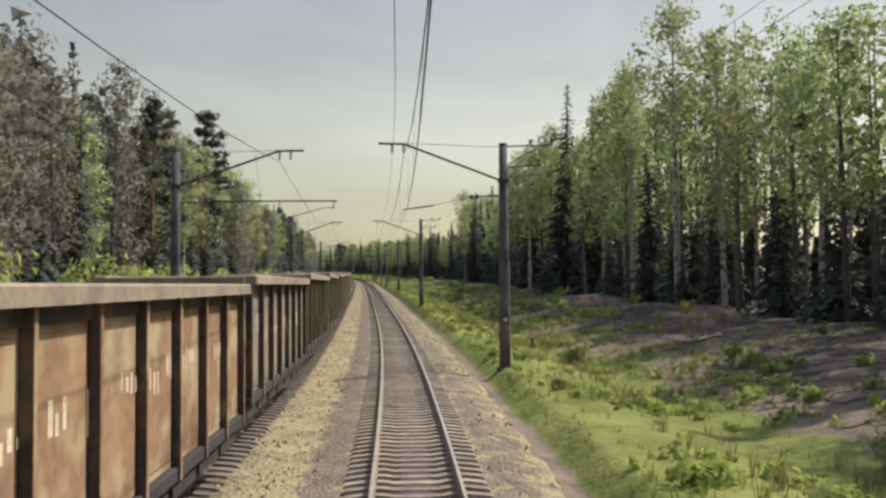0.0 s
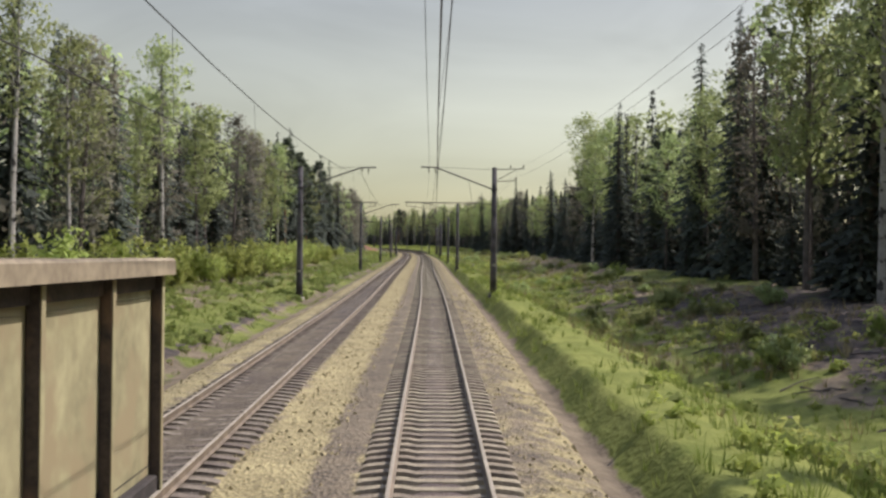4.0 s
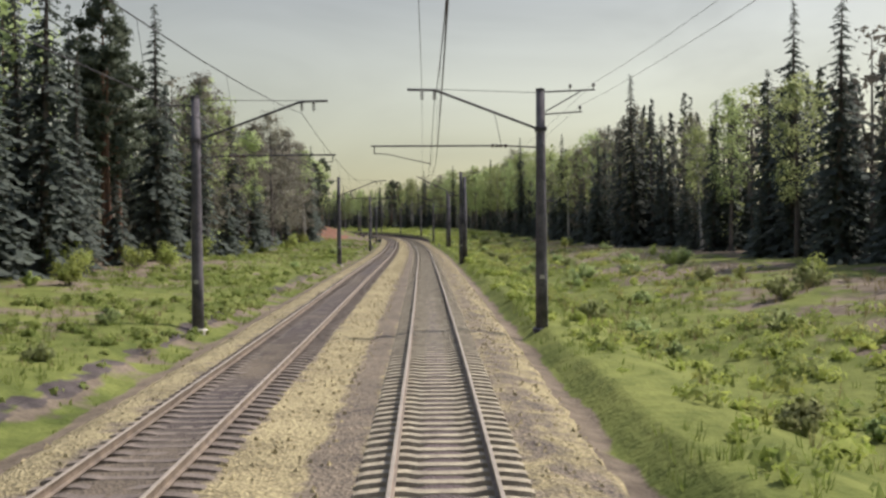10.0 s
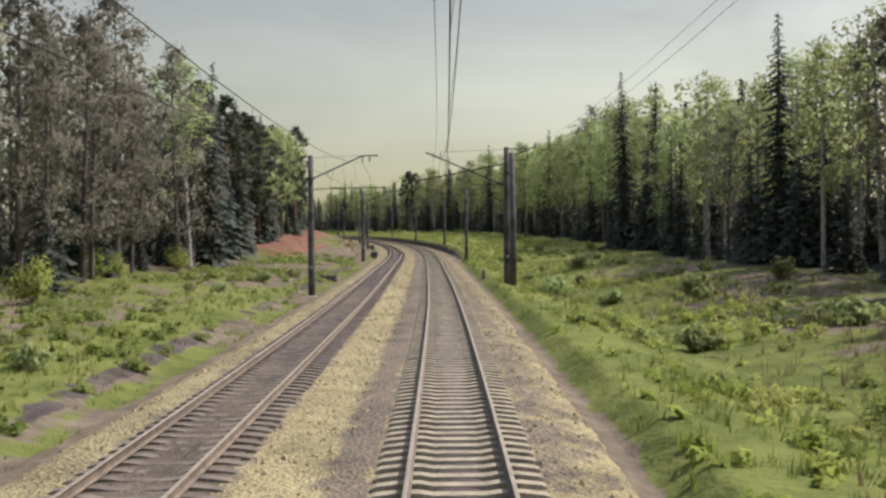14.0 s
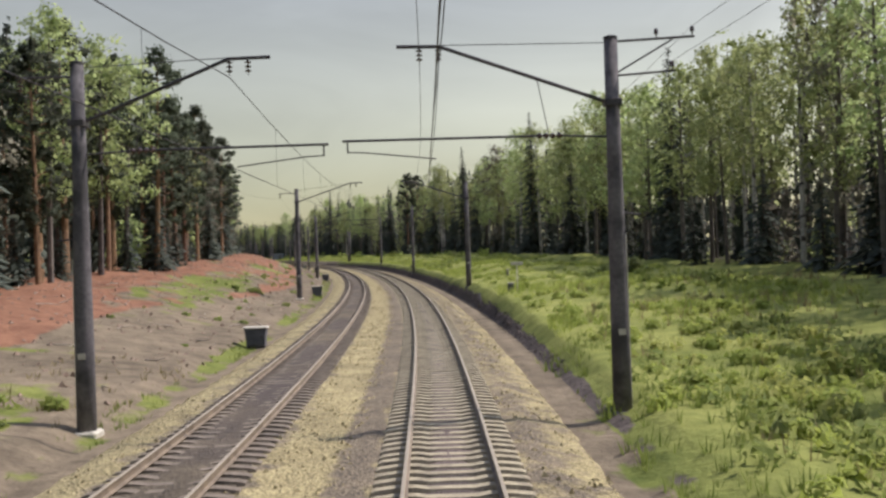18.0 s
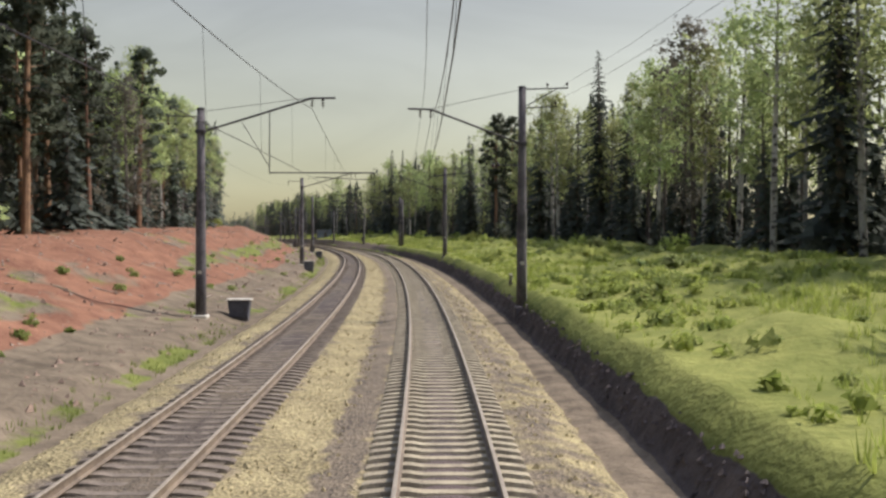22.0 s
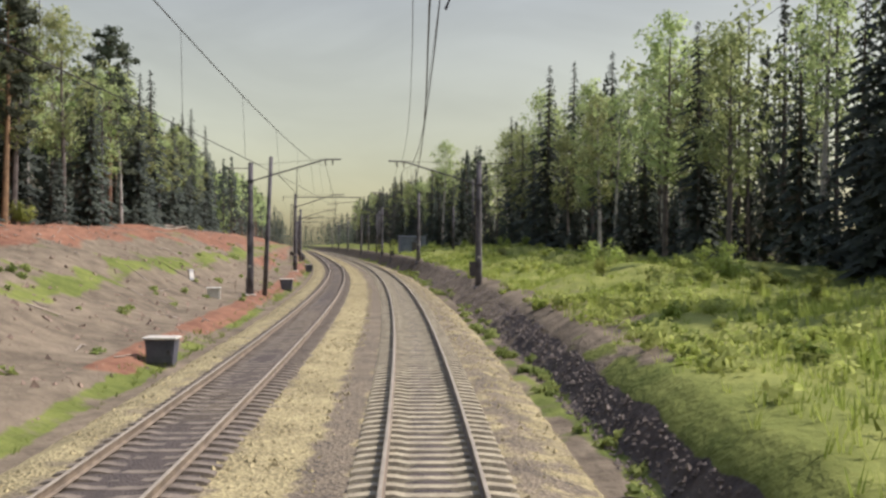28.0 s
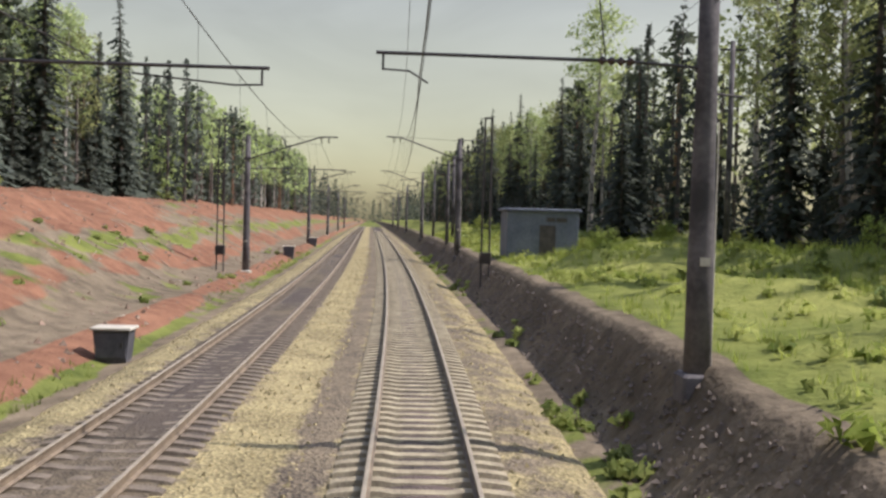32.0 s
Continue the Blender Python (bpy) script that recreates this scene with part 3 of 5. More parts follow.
bed_mesh = ribbon("ballast_bed", bed_material(), BED_L, BED_Z, -60, 1150, .7, 0.03)
grey = np.tile(BED_GREY, len(bed_mesh.vertices) // len(BED_L))
layer = bed_mesh.color_attributes.new("grey", "FLOAT_COLOR", "POINT")
layer.data.foreach_set("color", np.stack([grey, grey, grey, np.ones_like(grey)], -1).astype(np.float32).ravel())
bed = tagged(new("ballast_bed", bed_mesh), "pale crushed-stone ballast bed under two tracks", "ballast", kind="structure")
M_STRIP_OLD = material("dusty brown ballast", (0.05, 0.04, 0.029), (0.19, 0.152, 0.1), size=0.6, rough=0.95, bump=0.8, grit=0.04, cells=19.0,
                       third=(0.075, 0.06, 0.05), third_size=0.12, third_at=0.5, third_soft=0.2)
for c, w, mat, zs in ((0, 1.25, M_BALLAST_DIRTY, [-.275, -.285, -.268, -.238, -.23, -.238, -.268, -.285, -.275]),
                      (-GAP, 1.2, M_STRIP_OLD, [-.265, -.245, -.24, -.238, -.234, -.238, -.24, -.245, -.265])):
    strip = ribbon("oiled_strip", mat, [c + x * w for x in (-1, -.55, -.3, -.2, 0, .2, .3, .55, 1)], zs, -60, 1150, .45, .011)
    co = np.empty(len(strip.vertices) * 3, dtype=np.float32)
    strip.vertices.foreach_get("co", co)
    co = co.reshape(-1, 9, 3)
    co[:, 2:7, 2] += ((rough_field(co[:, 2:7, 0] + 3, co[:, 2:7, 1], 14.0) - .5) * .016).astype(np.float32)  # the dirt lies deeper in some places
    strip.vertices.foreach_set("co", co.ravel())
    part("oiled_strip", strip, None, bed, "brown oil-stained ballast between the rails")

# ---------------------------------------------------------------- rails
RAIL_PROFILE = [(-.066, -.18), (-.066, -.165), (-.012, -.145), (-.009, -.05), (-.034, -.038), (-.036, -.008), (-.028, 0), (.028, 0), (.036, -.008),
                (.034, -.038), (.009, -.05), (.012, -.145), (.066, -.165), (.066, -.18)]


def rail_mesh(l):
    ss = np.concatenate([np.arange(-60, 1000, 4.0), np.arange(1000, 1160, 10.0)])
    ns, k = len(ss), len(RAIL_PROFILE)
    V = np.stack([at(ss, l + x, z) for x, z in RAIL_PROFILE], 1).reshape(-1, 3)
    F, slots = [], []
    for i in range(ns - 1):
        for j in range(k):
            F.append((i * k + j, (i + 1) * k + j, (i + 1) * k + (j + 1) % k, i * k + (j + 1) % k))
            slots.append(1 if 5 <= j <= 7 else 0)
    return mesh_of("rail", V, F, [M_RAIL, M_RAIL_TOP], False, slots)


tracks = []
for c, lab in ((0.0, "straight and curving railway track on concrete sleepers"), (-GAP, "second parallel railway track on concrete sleepers")):
    tr = thing("railway_track", lab, "railway track", "pair of tracks", "structure")
    for side in (-.795, .795):
        part("rail", rail_mesh(c + side), None, tr, "steel rail with a bright worn head")
    tracks.append((tr, c))


# ---------------------------------------------------------------- overhead line masts
def insulator(b, x, y, z, n=3, r=.085):
    """A string of discs that hangs from (x, y, z)."""
    for i in range(n):
        h = z - .1 - i * .11
        b.lathe([(.02, .06), (.03, .03), (r, .01), (r * .9, -.012), (.02, -.02)], (x, y, h), 10)
    b.tube([(x, y, z), (x, y, z - .1 - n * .11)], .012, 6)


def rod_insulator(b, p0, p1, n=5, r=.06):
    p0, p1 = Vector(p0), Vector(p1)
    pts, rad = [], []
    for i in range(2 * n + 1):
        pts.append(p0.lerp(p1, i / (2 * n)))
        rad.append(r if i % 2 else .022)
    b.tube(pts, rad, 8)


def mast(side, reach, top, foot, arm, twin=0, box=False, bracket=True, hung=False, crest=0.0, za=6.5, straight=False):
    """A concrete mast with its boom over the track. side -1: the track lies to the left of the mast. reach: metres to the track's axis.
    top, foot: heights over the rail; arm: where the registration arm ends past the axis; crest: the boom's bend over the top; za: the rod's height."""
    d = side
    t = thing("catenary_mast", "dark concrete overhead-line mast with a " + ("second strut pole and steel boom" if twin else "steel boom over the track"), "catenary mast",
              "masts along the line")
    part("pole", Build().tube([(0, 0, foot - .6), (0, 0, foot + 2), (0, 0, top - 3), (0, 0, top)], [.245, .235, .185, .165], 14), M_POLE, t, smooth=True)
    part("cap", Build().lathe([(.18, -.04), (.18, .02), (.1, .05)], (0, 0, top), 12), M_STEEL, t)
    part("foundation", Build().box(-.33, .33, -.33, .33, foot - .5, foot + (.1 if d > 0 else .02), .05), M_LID if d > 0 else M_POLE, t, "concrete footing")
    if twin:
        x2, y2 = (.3, -1.5) if twin > 1 else (.42, -.12)
        part("strut_pole", Build().tube([(x2, y2, foot - .6), (x2, y2 * .97, foot + 4), (x2 - .03, y2 * .93, top - .5)], [.245, .215, .17], 14), M_POLE, t, smooth=True)
    kink = d * (reach - .15)
    end = d * (reach + .9)
    zk = top + crest
    if straight:
        part("boom", Build().tube([(d * .12, 0, top - 2.7), (end, 0, zk)], .05, 8), M_STEEL, t)
    else:
        part("boom", Build().tube([(d * .12, 0, zk - 1.5), (kink, 0, zk), (end, 0, zk + .02)], .048, 8), M_STEEL, t)
    part("boom_clamp", Build().box(-.21, .21, -.21, .21, zk - 1.6, zk - 1.43, .02), M_STEEL, t)
    part("boom_stay", Build().tube([(d * .1, 0, top - .12), (kink, 0, zk + .03)], .012, 5), M_STEEL, t)
    for x in (kink + d * .02, kink + d * .49):
        b = Build()
        insulator(b, x, 0, zk, 3)
        part("insulator", b, M_GLAZE, t)
    e = d * (reach + arm)
    if hung:
        h = d * reach * .6
        zb = zk - 1.5 + 1.5 * .6
        b = Build().tube([(h, 0, zb), (h, 0, za - .05)], .026, 6)
        part("rod_hanger", b, M_STEEL, t)
        part("hanger_stay", Build().tube([(d * reach * .36, 0, zb - .5), (h, 0, za + .25)], .018, 5), M_STEEL, t)
        part("registration_rod", Build().tube([(h, 0, za), (e, 0, za + .02)], .03, 8), M_STEEL, t)
    elif twin == 2:  # a long rod that slopes from high on the mast down past the track, and a short one under it
        part("registration_rod", Build().tube([(d * .14, 0, 8.35), (e, 0, 7.1)], .045, 8), M_STEEL, t)
        part("inner_rod", Build().tube([(d * .14, 0, 6.88), (d * 2.5, 0, 6.86)], .03, 8), M_STEEL, t)
        part("rod_hanger", Build().tube([(d * 1.4, 0, 8.1), (d * 1.3, 0, 6.88)], .014, 5), M_STEEL, t)
        za = 7.1
    elif arm < -1:  # a pulled arm: short rod and discs at the mast, a thin link, and the steady arm over the track
        part("inner_rod", Build().tube([(d * .14, 0, za + .36), (d * 1.0, 0, za + .33)], .03, 8), M_STEEL, t)
        b = Build()
        rod_insulator(b, (d * 1.0, 0, za + .33), (d * 1.42, 0, za + .3), 2, .13)
        part("rod_insulator", b, M_GLAZE, t)
        part("arm_link", Build().tube([(d * 1.4, 0, za + .3), (d * (reach - 1.3), 0, za - .05)], .009, 5), M_STEEL, t)
        part("steady_arm", Build().tube([(d * (reach - 1.34), 0, za - .04), (d * (reach - .95), 0, za - .1), (d * (reach - .12), 0, za - .2), (d * reach, 0, 6.02)], [.03, .034, .026, .016], 7), M_STEEL, t)
    else:
        ri = 1.3
        part("inner_rod", Build().tube([(d * .14, 0, za - .06), (d * ri, 0, za)], .028, 8), M_STEEL, t)
        part("registration_rod", Build().tube([(d * (ri + .6), 0, za + .01), (e, 0, za + .02)], .032, 8), M_STEEL, t)
        b = Build()
        rod_insulator(b, (d * (ri - .03), 0, za), (d * (ri + .63), 0, za + .01), 4, .085)
        part("rod_insulator", b, M_GLAZE, t)
        part("rod_hanger", Build().tube([(d * (reach * .42), 0, zk - .9), (d * (reach * .42 - .25), 0, za + .02)], .012, 5), M_STEEL, t)
    if hung or arm >= -1:
        bx = e - d * .12
        back = -d if arm > .3 else d
        b = Build().tube([(bx, 0, za + .02), (bx, 0, za - .28)], .022, 6)
        b.tube([(bx, 0, za - .26), (bx + back * .45, 0, za - .28), (d * reach, 0, 6.02)], .018, 6)
        part("steady_arm", b, M_STEEL, t)
    if bracket:
        b = Build().tube([(0, 0, top - .1), (-d * 2.1, 0, top - .02)], .034, 6).tube([(-d * .12, 0, top - .95), (-d * 1.6, 0, top - .86)], .03, 6)
        b.tube([(-d * .1, 0, top - .9), (-d * 1.55, 0, top - .08)], .026, 6)
        part("feeder_bracket", b, M_STEEL, t)
        for x, z in ((-d * 2.05, top + .02), (-d * 1.15, top - .02), (-d * 1.52, top - .84)):
            part("pin_insulator", Build().lathe([(.015, 0), (.02, .08), (.065, .09), (.05, .14), (.06, .16), (.03, .22)], (x, 0, z), 10), M_GLAZE, t)
    else:
        part("feeder_bracket", Build().tube([(0, 0, top - .35), (-d * 1.5, 0, top - .33)], .03, 6), M_STEEL, t)
        b = Build()
        insulator(b, -d * 1.42, 0, top - .33, 3)
        part("insulator", b, M_GLAZE, t)
    part("earth_rod", Build().tube([(-d * .2, -.12, foot), (-d * .2, -.12, foot + 4.4)], .012, 5), M_WHITE, t, "pale earthing strip")
    part("number_plate", Build().box(-.09, .09, -.252, -.236, foot + 1.9, foot + 2.05), M_LID, t, "small pale plate")
    part("cable_hook", Build().tube([(-d * .15, 0, foot + 4.9), (-d * .62, 0, foot + 4.86)], .025, 6), M_STEEL, t)
    if box:
        part("equipment_box", Build().box(-.62, -.22, -.18, .18, foot + .7, foot + 1.7, .03), M_BOX, t, "dark equipment box")
    return t


# along, across, foot, top, end of the registration rod past the axis, strut pole
MAST_R = [(-24, 4.3, -.1, 9.0, 2.0, 0), (38.1, 4.25, -.1, 9.0, -1.7, 0), (99.7, 4.3, .1, 9.3, -.4, 0), (165.5, 4.3, .1, 9.0, 2.0, 0), (229.5, 4.08, .1, 9.1, -1.4, 0), (285.5, 4.2, -.2, 8.85, 2.3, 0),
          (349.9, 3.87, -.1, 9.3, -1.2, 1), (413.4, 4.85, -.2, 9.5, 2.0, 2), (467.0, 4.42, -.1, 8.9, 2.3, 0), (522.9, 4.7, .9, 9.44, -1.4, 0), (582.9, 4.3, .85, 10.2, -1.4, 0),
          (640.5, 4.95, .9, 10.25, -1.4, 0), (700.0, 5.35, .9, 9.4, -1.6, 1), (753.2, 5.22, 1.1, 8.9, -1.6, 0), (803.1, 4.85, 1.45, 9.3, .9, 0), (856.5, 4.6, 1.3, 9.5, -1.2, 0),
          (908, 4.6, 1.3, 9.4, .9, 0), (960, 4.6, 1.3, 9.3, -1.2, 0), (1012, 4.6, 1.3, 9.3, .9, 0), (1064, 4.6, 1.3, 9.3, -1.2, 0)]
MAST_L = [(-22, -9.5, -.2, 9.0, 2.4, 0), (40.0, -9.5, -.2, 8.95, 2.3, 0), (101.3, -9.55, -.2, 9.1, 2.5, 0), (166.5, -9.5, -.1, 9.0, 1.0, 0), (230.4, -9.45, -.1, 9.0, 2.3, 0), (287.1, -9.35, -.15, 8.85, 1.2, 0),
          (348.4, -9.12, -.15, 8.75, 2.3, 0), (409.1, -8.6, 0, 8.65, 1.5, 0), (467.5, -8.95, -.1, 8.75, 2.3, 0), (525.1, -9.8, .0, 9.3, 2.4, 0), (582.1, -10.0, 0, 9.0, 2.6, 0),
          (640.4, -10.3, .1, 9.0, 2.3, 0), (695.5, -9.65, .1, 9.0, 2.3, 0), (754.3, -10.15, .5, 8.75, 2.3, 0), (803, -9.9, .2, 9.0, 2.3, 0), (847.5, -9.8, .0, 8.6, 1.5, 0),
          (905, -9.8, .1, 9.0, 2.3, 0), (957, -9.8, .1, 9.0, 1.3, 0), (1010, -9.8, .1, 9.0, 2.3, 0), (1062, -9.8, .1, 9.0, 1.3, 0)]
# where a boom's bend lies over or under the mast's top, and rods that hang higher
CREST = {99.7: -.15, 349.9: -.4, 413.4: -.3, 467.0: -.1, 467.5: .0, 522.9: .1, 582.9: -1.05, 640.5: -1.0, 700.0: -.5, 348.4: -.4, 287.1: -.2, 525.1: .42, 582.1: .5, 640.4: .55, 695.5: .4, 754.3: .32}
ROD = {803: 6.15, 582.9: 6.3, 582.1: 6.2, 285.5: 6.7, 99.7: 6.65, 40.0: 6.78}
for s, l, foot, top, arm, twin in MAST_R:
    g = float(ground_z(s, l))
    mast(-1, l, top, g, arm, twin, box=(s == 753.2), hung=(s == 753.2), crest=CREST.get(s, 0.0), za=ROD.get(s, 6.5), straight=s in (349.9, 413.4)).matrix_basis = stand(s, l, 0)
for s, l, foot, top, arm, twin in MAST_L:
    g = float(ground_z(s, l))
    mast(1, -GAP - l, top, g, arm, False, bracket=False, hung=500 < s < 800, crest=CREST.get(s, 0.0), za=ROD.get(s, 6.5)).matrix_basis = stand(s, l, 0)


# ---------------------------------------------------------------- wires
def wire(name, label, rows, radius, group):
    """One wire hung from support to support: rows of s, l, z; sag in the last value of each row for the span after it."""
    b = Build()
    pts = []
    for (s0, l0, z0, sag), (s1, l1, z1, _) in zip(rows, rows[1:]):
        n = 10
        for i in range(n + (s1 == rows[-1][0])):
            u = i / n
            p = at(s0 + (s1 - s0) * u, l0 + (l1 - l0) * u, z0 + (z1 - z0) * u - sag * 4 * u * (1 - u))
            pts.append(p)
    b.tube(pts, radius, 5)
    ob = new(name, b.data(name, M_WIRE))
    return tagged(ob, label, "overhead wire", group)


def overhead(masts, axis, d):
    zig = [.16 if i % 2 else -.16 for i in range(len(masts))]
    contact = [(m[0], axis + zig[i], 6.02, .03) for i, m in enumerate(masts)]
    carrier = [(m[0], axis + d * (-.13), m[3] + CREST.get(m[0], 0.0) - .47, 1.1) for i, m in enumerate(masts)]
    c1 = wire("contact_wire", "dark contact wire above the track", contact, .011, "overhead wires")
    c2 = wire("carrier_wire", "sagging dark carrier wire above the contact wire", carrier, .013, "overhead wires")
    aux = [(m[0], axis + d * .34, m[3] + CREST.get(m[0], 0.0) - .47, .7) for m in masts]
    if d < 0:
        wire("feeder_wire", "thin dark feeder wire hung from the booms", aux, .008, "overhead wires")
    for (m0, m1, i) in zip(masts, masts[1:], range(99)):
        for k in range(1, 8):
            u = k / 8
            s = m0[0] + (m1[0] - m0[0]) * u
            lc = axis + zig[i] + (zig[i + 1] - zig[i]) * u
            z0, z1 = m0[3] + CREST.get(m0[0], 0.0), m1[3] + CREST.get(m1[0], 0.0)
            zt = z0 + (z1 - z0) * u - .47 - 1.1 * 4 * u * (1 - u)
            part("dropper", Build().tube([at(s, lc, 6.02 - .12 * u * (1 - u)), at(s, axis - d * .13, zt)], .005, 4, False), M_WIRE, c2)


overhead(MAST_R, 0.0, -1)
overhead(MAST_L, -GAP, 1)
for k, (dx, dz) in enumerate(((2.05, .24), (1.52, -.62))):
    wire("line_wire", "thin dark line wire on the mast brackets", [(m[0], m[1] + dx, m[3] + dz, .7) for m in MAST_R], .006, "line wires")
wire("line_wire", "thin dark line wire beside the masts", [(m[0], m[1] - 1.42, m[3] - .75, .8) for m in MAST_L], .006, "line wires")


# ---------------------------------------------------------------- freight train
def gondola_parts(body_mat, rim_mat, load, marks, seed):
    rng = random.Random(seed)
    w = thing("gondola_wagon", "", "freight wagon", "standing freight train")
    half, x0, x1, z0, z1 = 6.3, -1.46, 1.46, 1.25, 3.5
    part("floor", Build().box(x0, x1, -half, half, 1.12, 1.25), M_UNDER, w)
    part("centre_sill", Build().box(-.25, .25, -6.6, 6.6, .82, 1.12, .03), M_UNDER, w)
    for x in (x0, x1):
        d = 1 if x > 0 else -1
        b = Build()
        n = 7
        for i in range(n):
            a = -half + .1 + i * (2 * half - .2) / n
            c = a + (2 * half - .2) / n
            b.slot = 0
            b.box(min(x, x - d * .05), max(x, x - d * .05), a, c, z0 - .22, z1)
            b.box(min(x, x + d * .012), max(x, x + d * .012), a + .12, c - .12, z0 - .1, z1 - .34, .01)
            part("side_panel", b, body_mat, w)
            b = Build()
        for i in range(n + 1):
            y = -half + .1 + i * (2 * half - .2) / n
            b = Build().box(min(x, x + d * .13), max(x, x + d * .13), y - .045, y + .045, z0 - .42, z1 - .08, .015)  # web with its side's shade put into the colour, and the painted flange on it
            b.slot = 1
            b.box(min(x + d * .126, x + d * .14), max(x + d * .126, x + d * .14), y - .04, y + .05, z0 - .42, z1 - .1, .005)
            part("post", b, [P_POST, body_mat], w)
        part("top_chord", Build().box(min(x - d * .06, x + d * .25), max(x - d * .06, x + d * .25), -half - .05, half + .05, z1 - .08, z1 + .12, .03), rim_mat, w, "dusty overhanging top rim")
        # added dark band that stands for the rim's cast shadow on the panels
        part("chord_web", Build().box(min(x + d * .004, x + d * .05), max(x + d * .004, x + d * .05), -half, half, z1 - .26, z1 - .08, .01), P_POST, w, "dark band standing for the shadow under the rim")
        part("side_sill", Build().box(min(x - d * .05, x + d * .1), max(x - d * .05, x + d * .1), -half, half, z0 - .42, z0 - .23, .02), M_UNDER, w)
        for i in range(n):
            a = -half + .25 + i * (2 * half - .2) / n
            part("bottom_hatch", Build().box(min(x - d * .02, x - d * .12), max(x - d * .02, x - d * .12), a, a + 1.5, .5, 1.1), M_UNDER, w)
        if marks:
            for k in range(marks):
                b = Build()
                y = -4.9 + k * 1.08 + rng.uniform(-.1, .1)
                hgt = rng.uniform(.25, .6)
                zz = rng.uniform(2.0, 2.4)
                xx = x + d * .013
                for q in range(rng.choice((3, 4))):
                    yy = y + q * .19
                    b.box(min(xx, xx + d * .003), max(xx, xx + d * .003), yy, yy + rng.uniform(.05, .13), zz + rng.uniform(-.06, .06), zz + hgt * rng.uniform(.5, 1))
                part("marking", b, P_MARK, w, "worn pale lettering bars")
    for y in (-half, half):
        d = 1 if y > 0 else -1
        # end walls and ribs carry their shade in the dark colour
        part("end_wall", Build().box(x0, x1, min(y, y - d * .06), max(y, y - d * .06), z0, z1), P_POST, w, "end wall coloured dark as in shade")
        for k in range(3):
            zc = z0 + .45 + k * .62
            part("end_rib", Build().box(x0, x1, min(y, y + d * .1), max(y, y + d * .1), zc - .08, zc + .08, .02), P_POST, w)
        part("end_rim", Build().box(x0, x1, min(y - d * .06, y + d * .12), max(y - d * .06, y + d * .12), z1 - .14, z1 + .1, .03), rim_mat, w)
        part("coupler", Build().box(-.14, .14, min(y + d * .2, y + d * .68), max(y + d * .2, y + d * .68), .86, 1.16, .04), M_UNDER, w)
    for yb in (-4.33, 4.33):
        bg = Build()
        for x in (-1.02, 1.02):
            bg.box(x - .1, x + .1, yb - 1.15, yb + 1.15, .38, .62, .04).box(x - .14, x + .14, yb - .35, yb + .35, .3, .9, .05)
        bg.box(-1.0, 1.0, yb - .2, yb + .2, .5, .85, .04)
        bogie = part("bogie", bg, M_UNDER, w)
        for y in (yb - .925, yb + .925):
            b = Build().tube([(-1.05, y, .475), (1.05, y, .475)], .08, 10)
            for x in (-.795, .795):
                b.tube([(x - .065, y, .475), (x + .065, y, .475)], .475, 20).tube([(x - .085 if x < 0 else x + .065, y, .475), (x - .065 if x < 0 else x + .085, y, .475)], .3, 16)
            part("wheelset", b, M_UNDER, bogie)
    for y in (-1.2, .9):
        part("brake_tank", Build().tube([(-.9, y, .8), (.3, y, .8)], .19, 12), M_UNDER, w)
    if load:
        b = Build()
        nx, ny = 9, 40
        V = [(x0 + .08 + i * (x1 - x0 - .16) / (nx - 1), -half + .1 + j * (2 * half - .2) / (ny - 1),
              z1 - .38 + .5 * math.sin(math.pi * i / (nx - 1)) * (.6 + .4 * math.sin(j * .55)) + rng.uniform(-.05, .05)) for j in range(ny) for i in range(nx)]
        b.add(V, [(j * nx + i, j * nx + i + 1, (j + 1) * nx + i + 1, (j + 1) * nx + i) for j in range(ny - 1) for i in range(nx - 1)])
        part("coal_load", b, M_COAL, w, "dark heaped load")
    return w


def wagon_paint(name, a, b, c):
    return material(name, a, b, size=0.9, rough=0.75, bump=0.25, grit=0.006, fine=6.0, third=c, third_size=1.3, third_at=0.54, third_soft=0.14)


# darkened so that shade on posts, ends and under rims lies in its colour
P_POST = material("shade-dark wagon steel", (0.03, 0.024, 0.024), (0.085, 0.065, 0.055), size=2.5, rough=0.8, bump=0.2, grit=0.005, third=(0.17, 0.11, 0.07), third_size=1.5, third_at=0.62)
P_RUST = wagon_paint("rusty oxide paint", (0.17, 0.095, 0.05), (0.40, 0.25, 0.13), (0.42, 0.33, 0.18))
P_MARK = material("worn pale marks", (0.52, 0.42, 0.26), (0.78, 0.68, 0.46), size=2.5, rough=0.85, bump=0.1, grit=0.003)
P_KHAKI = wagon_paint("dusty khaki paint", (0.23, 0.208, 0.115), (0.43, 0.39, 0.22), (0.31, 0.255, 0.145))
P_GREEN = wagon_paint("faded green paint", (0.19, 0.22, 0.125), (0.39, 0.42, 0.245), (0.42, 0.39, 0.225))
P_TAN = wagon_paint("faded orange-tan paint", (0.29, 0.205, 0.12), (0.50, 0.375, 0.235), (0.34, 0.22, 0.12))
P_RIM = material("dusty rim", (0.19, 0.152, 0.1), (0.37, 0.305, 0.2), size=1.0, rough=0.85, bump=0.2, grit=0.005)
P_OLIVE = wagon_paint("grey olive paint", (0.16, 0.14, 0.11), (0.27, 0.24, 0.18), (0.32, 0.22, 0.13))
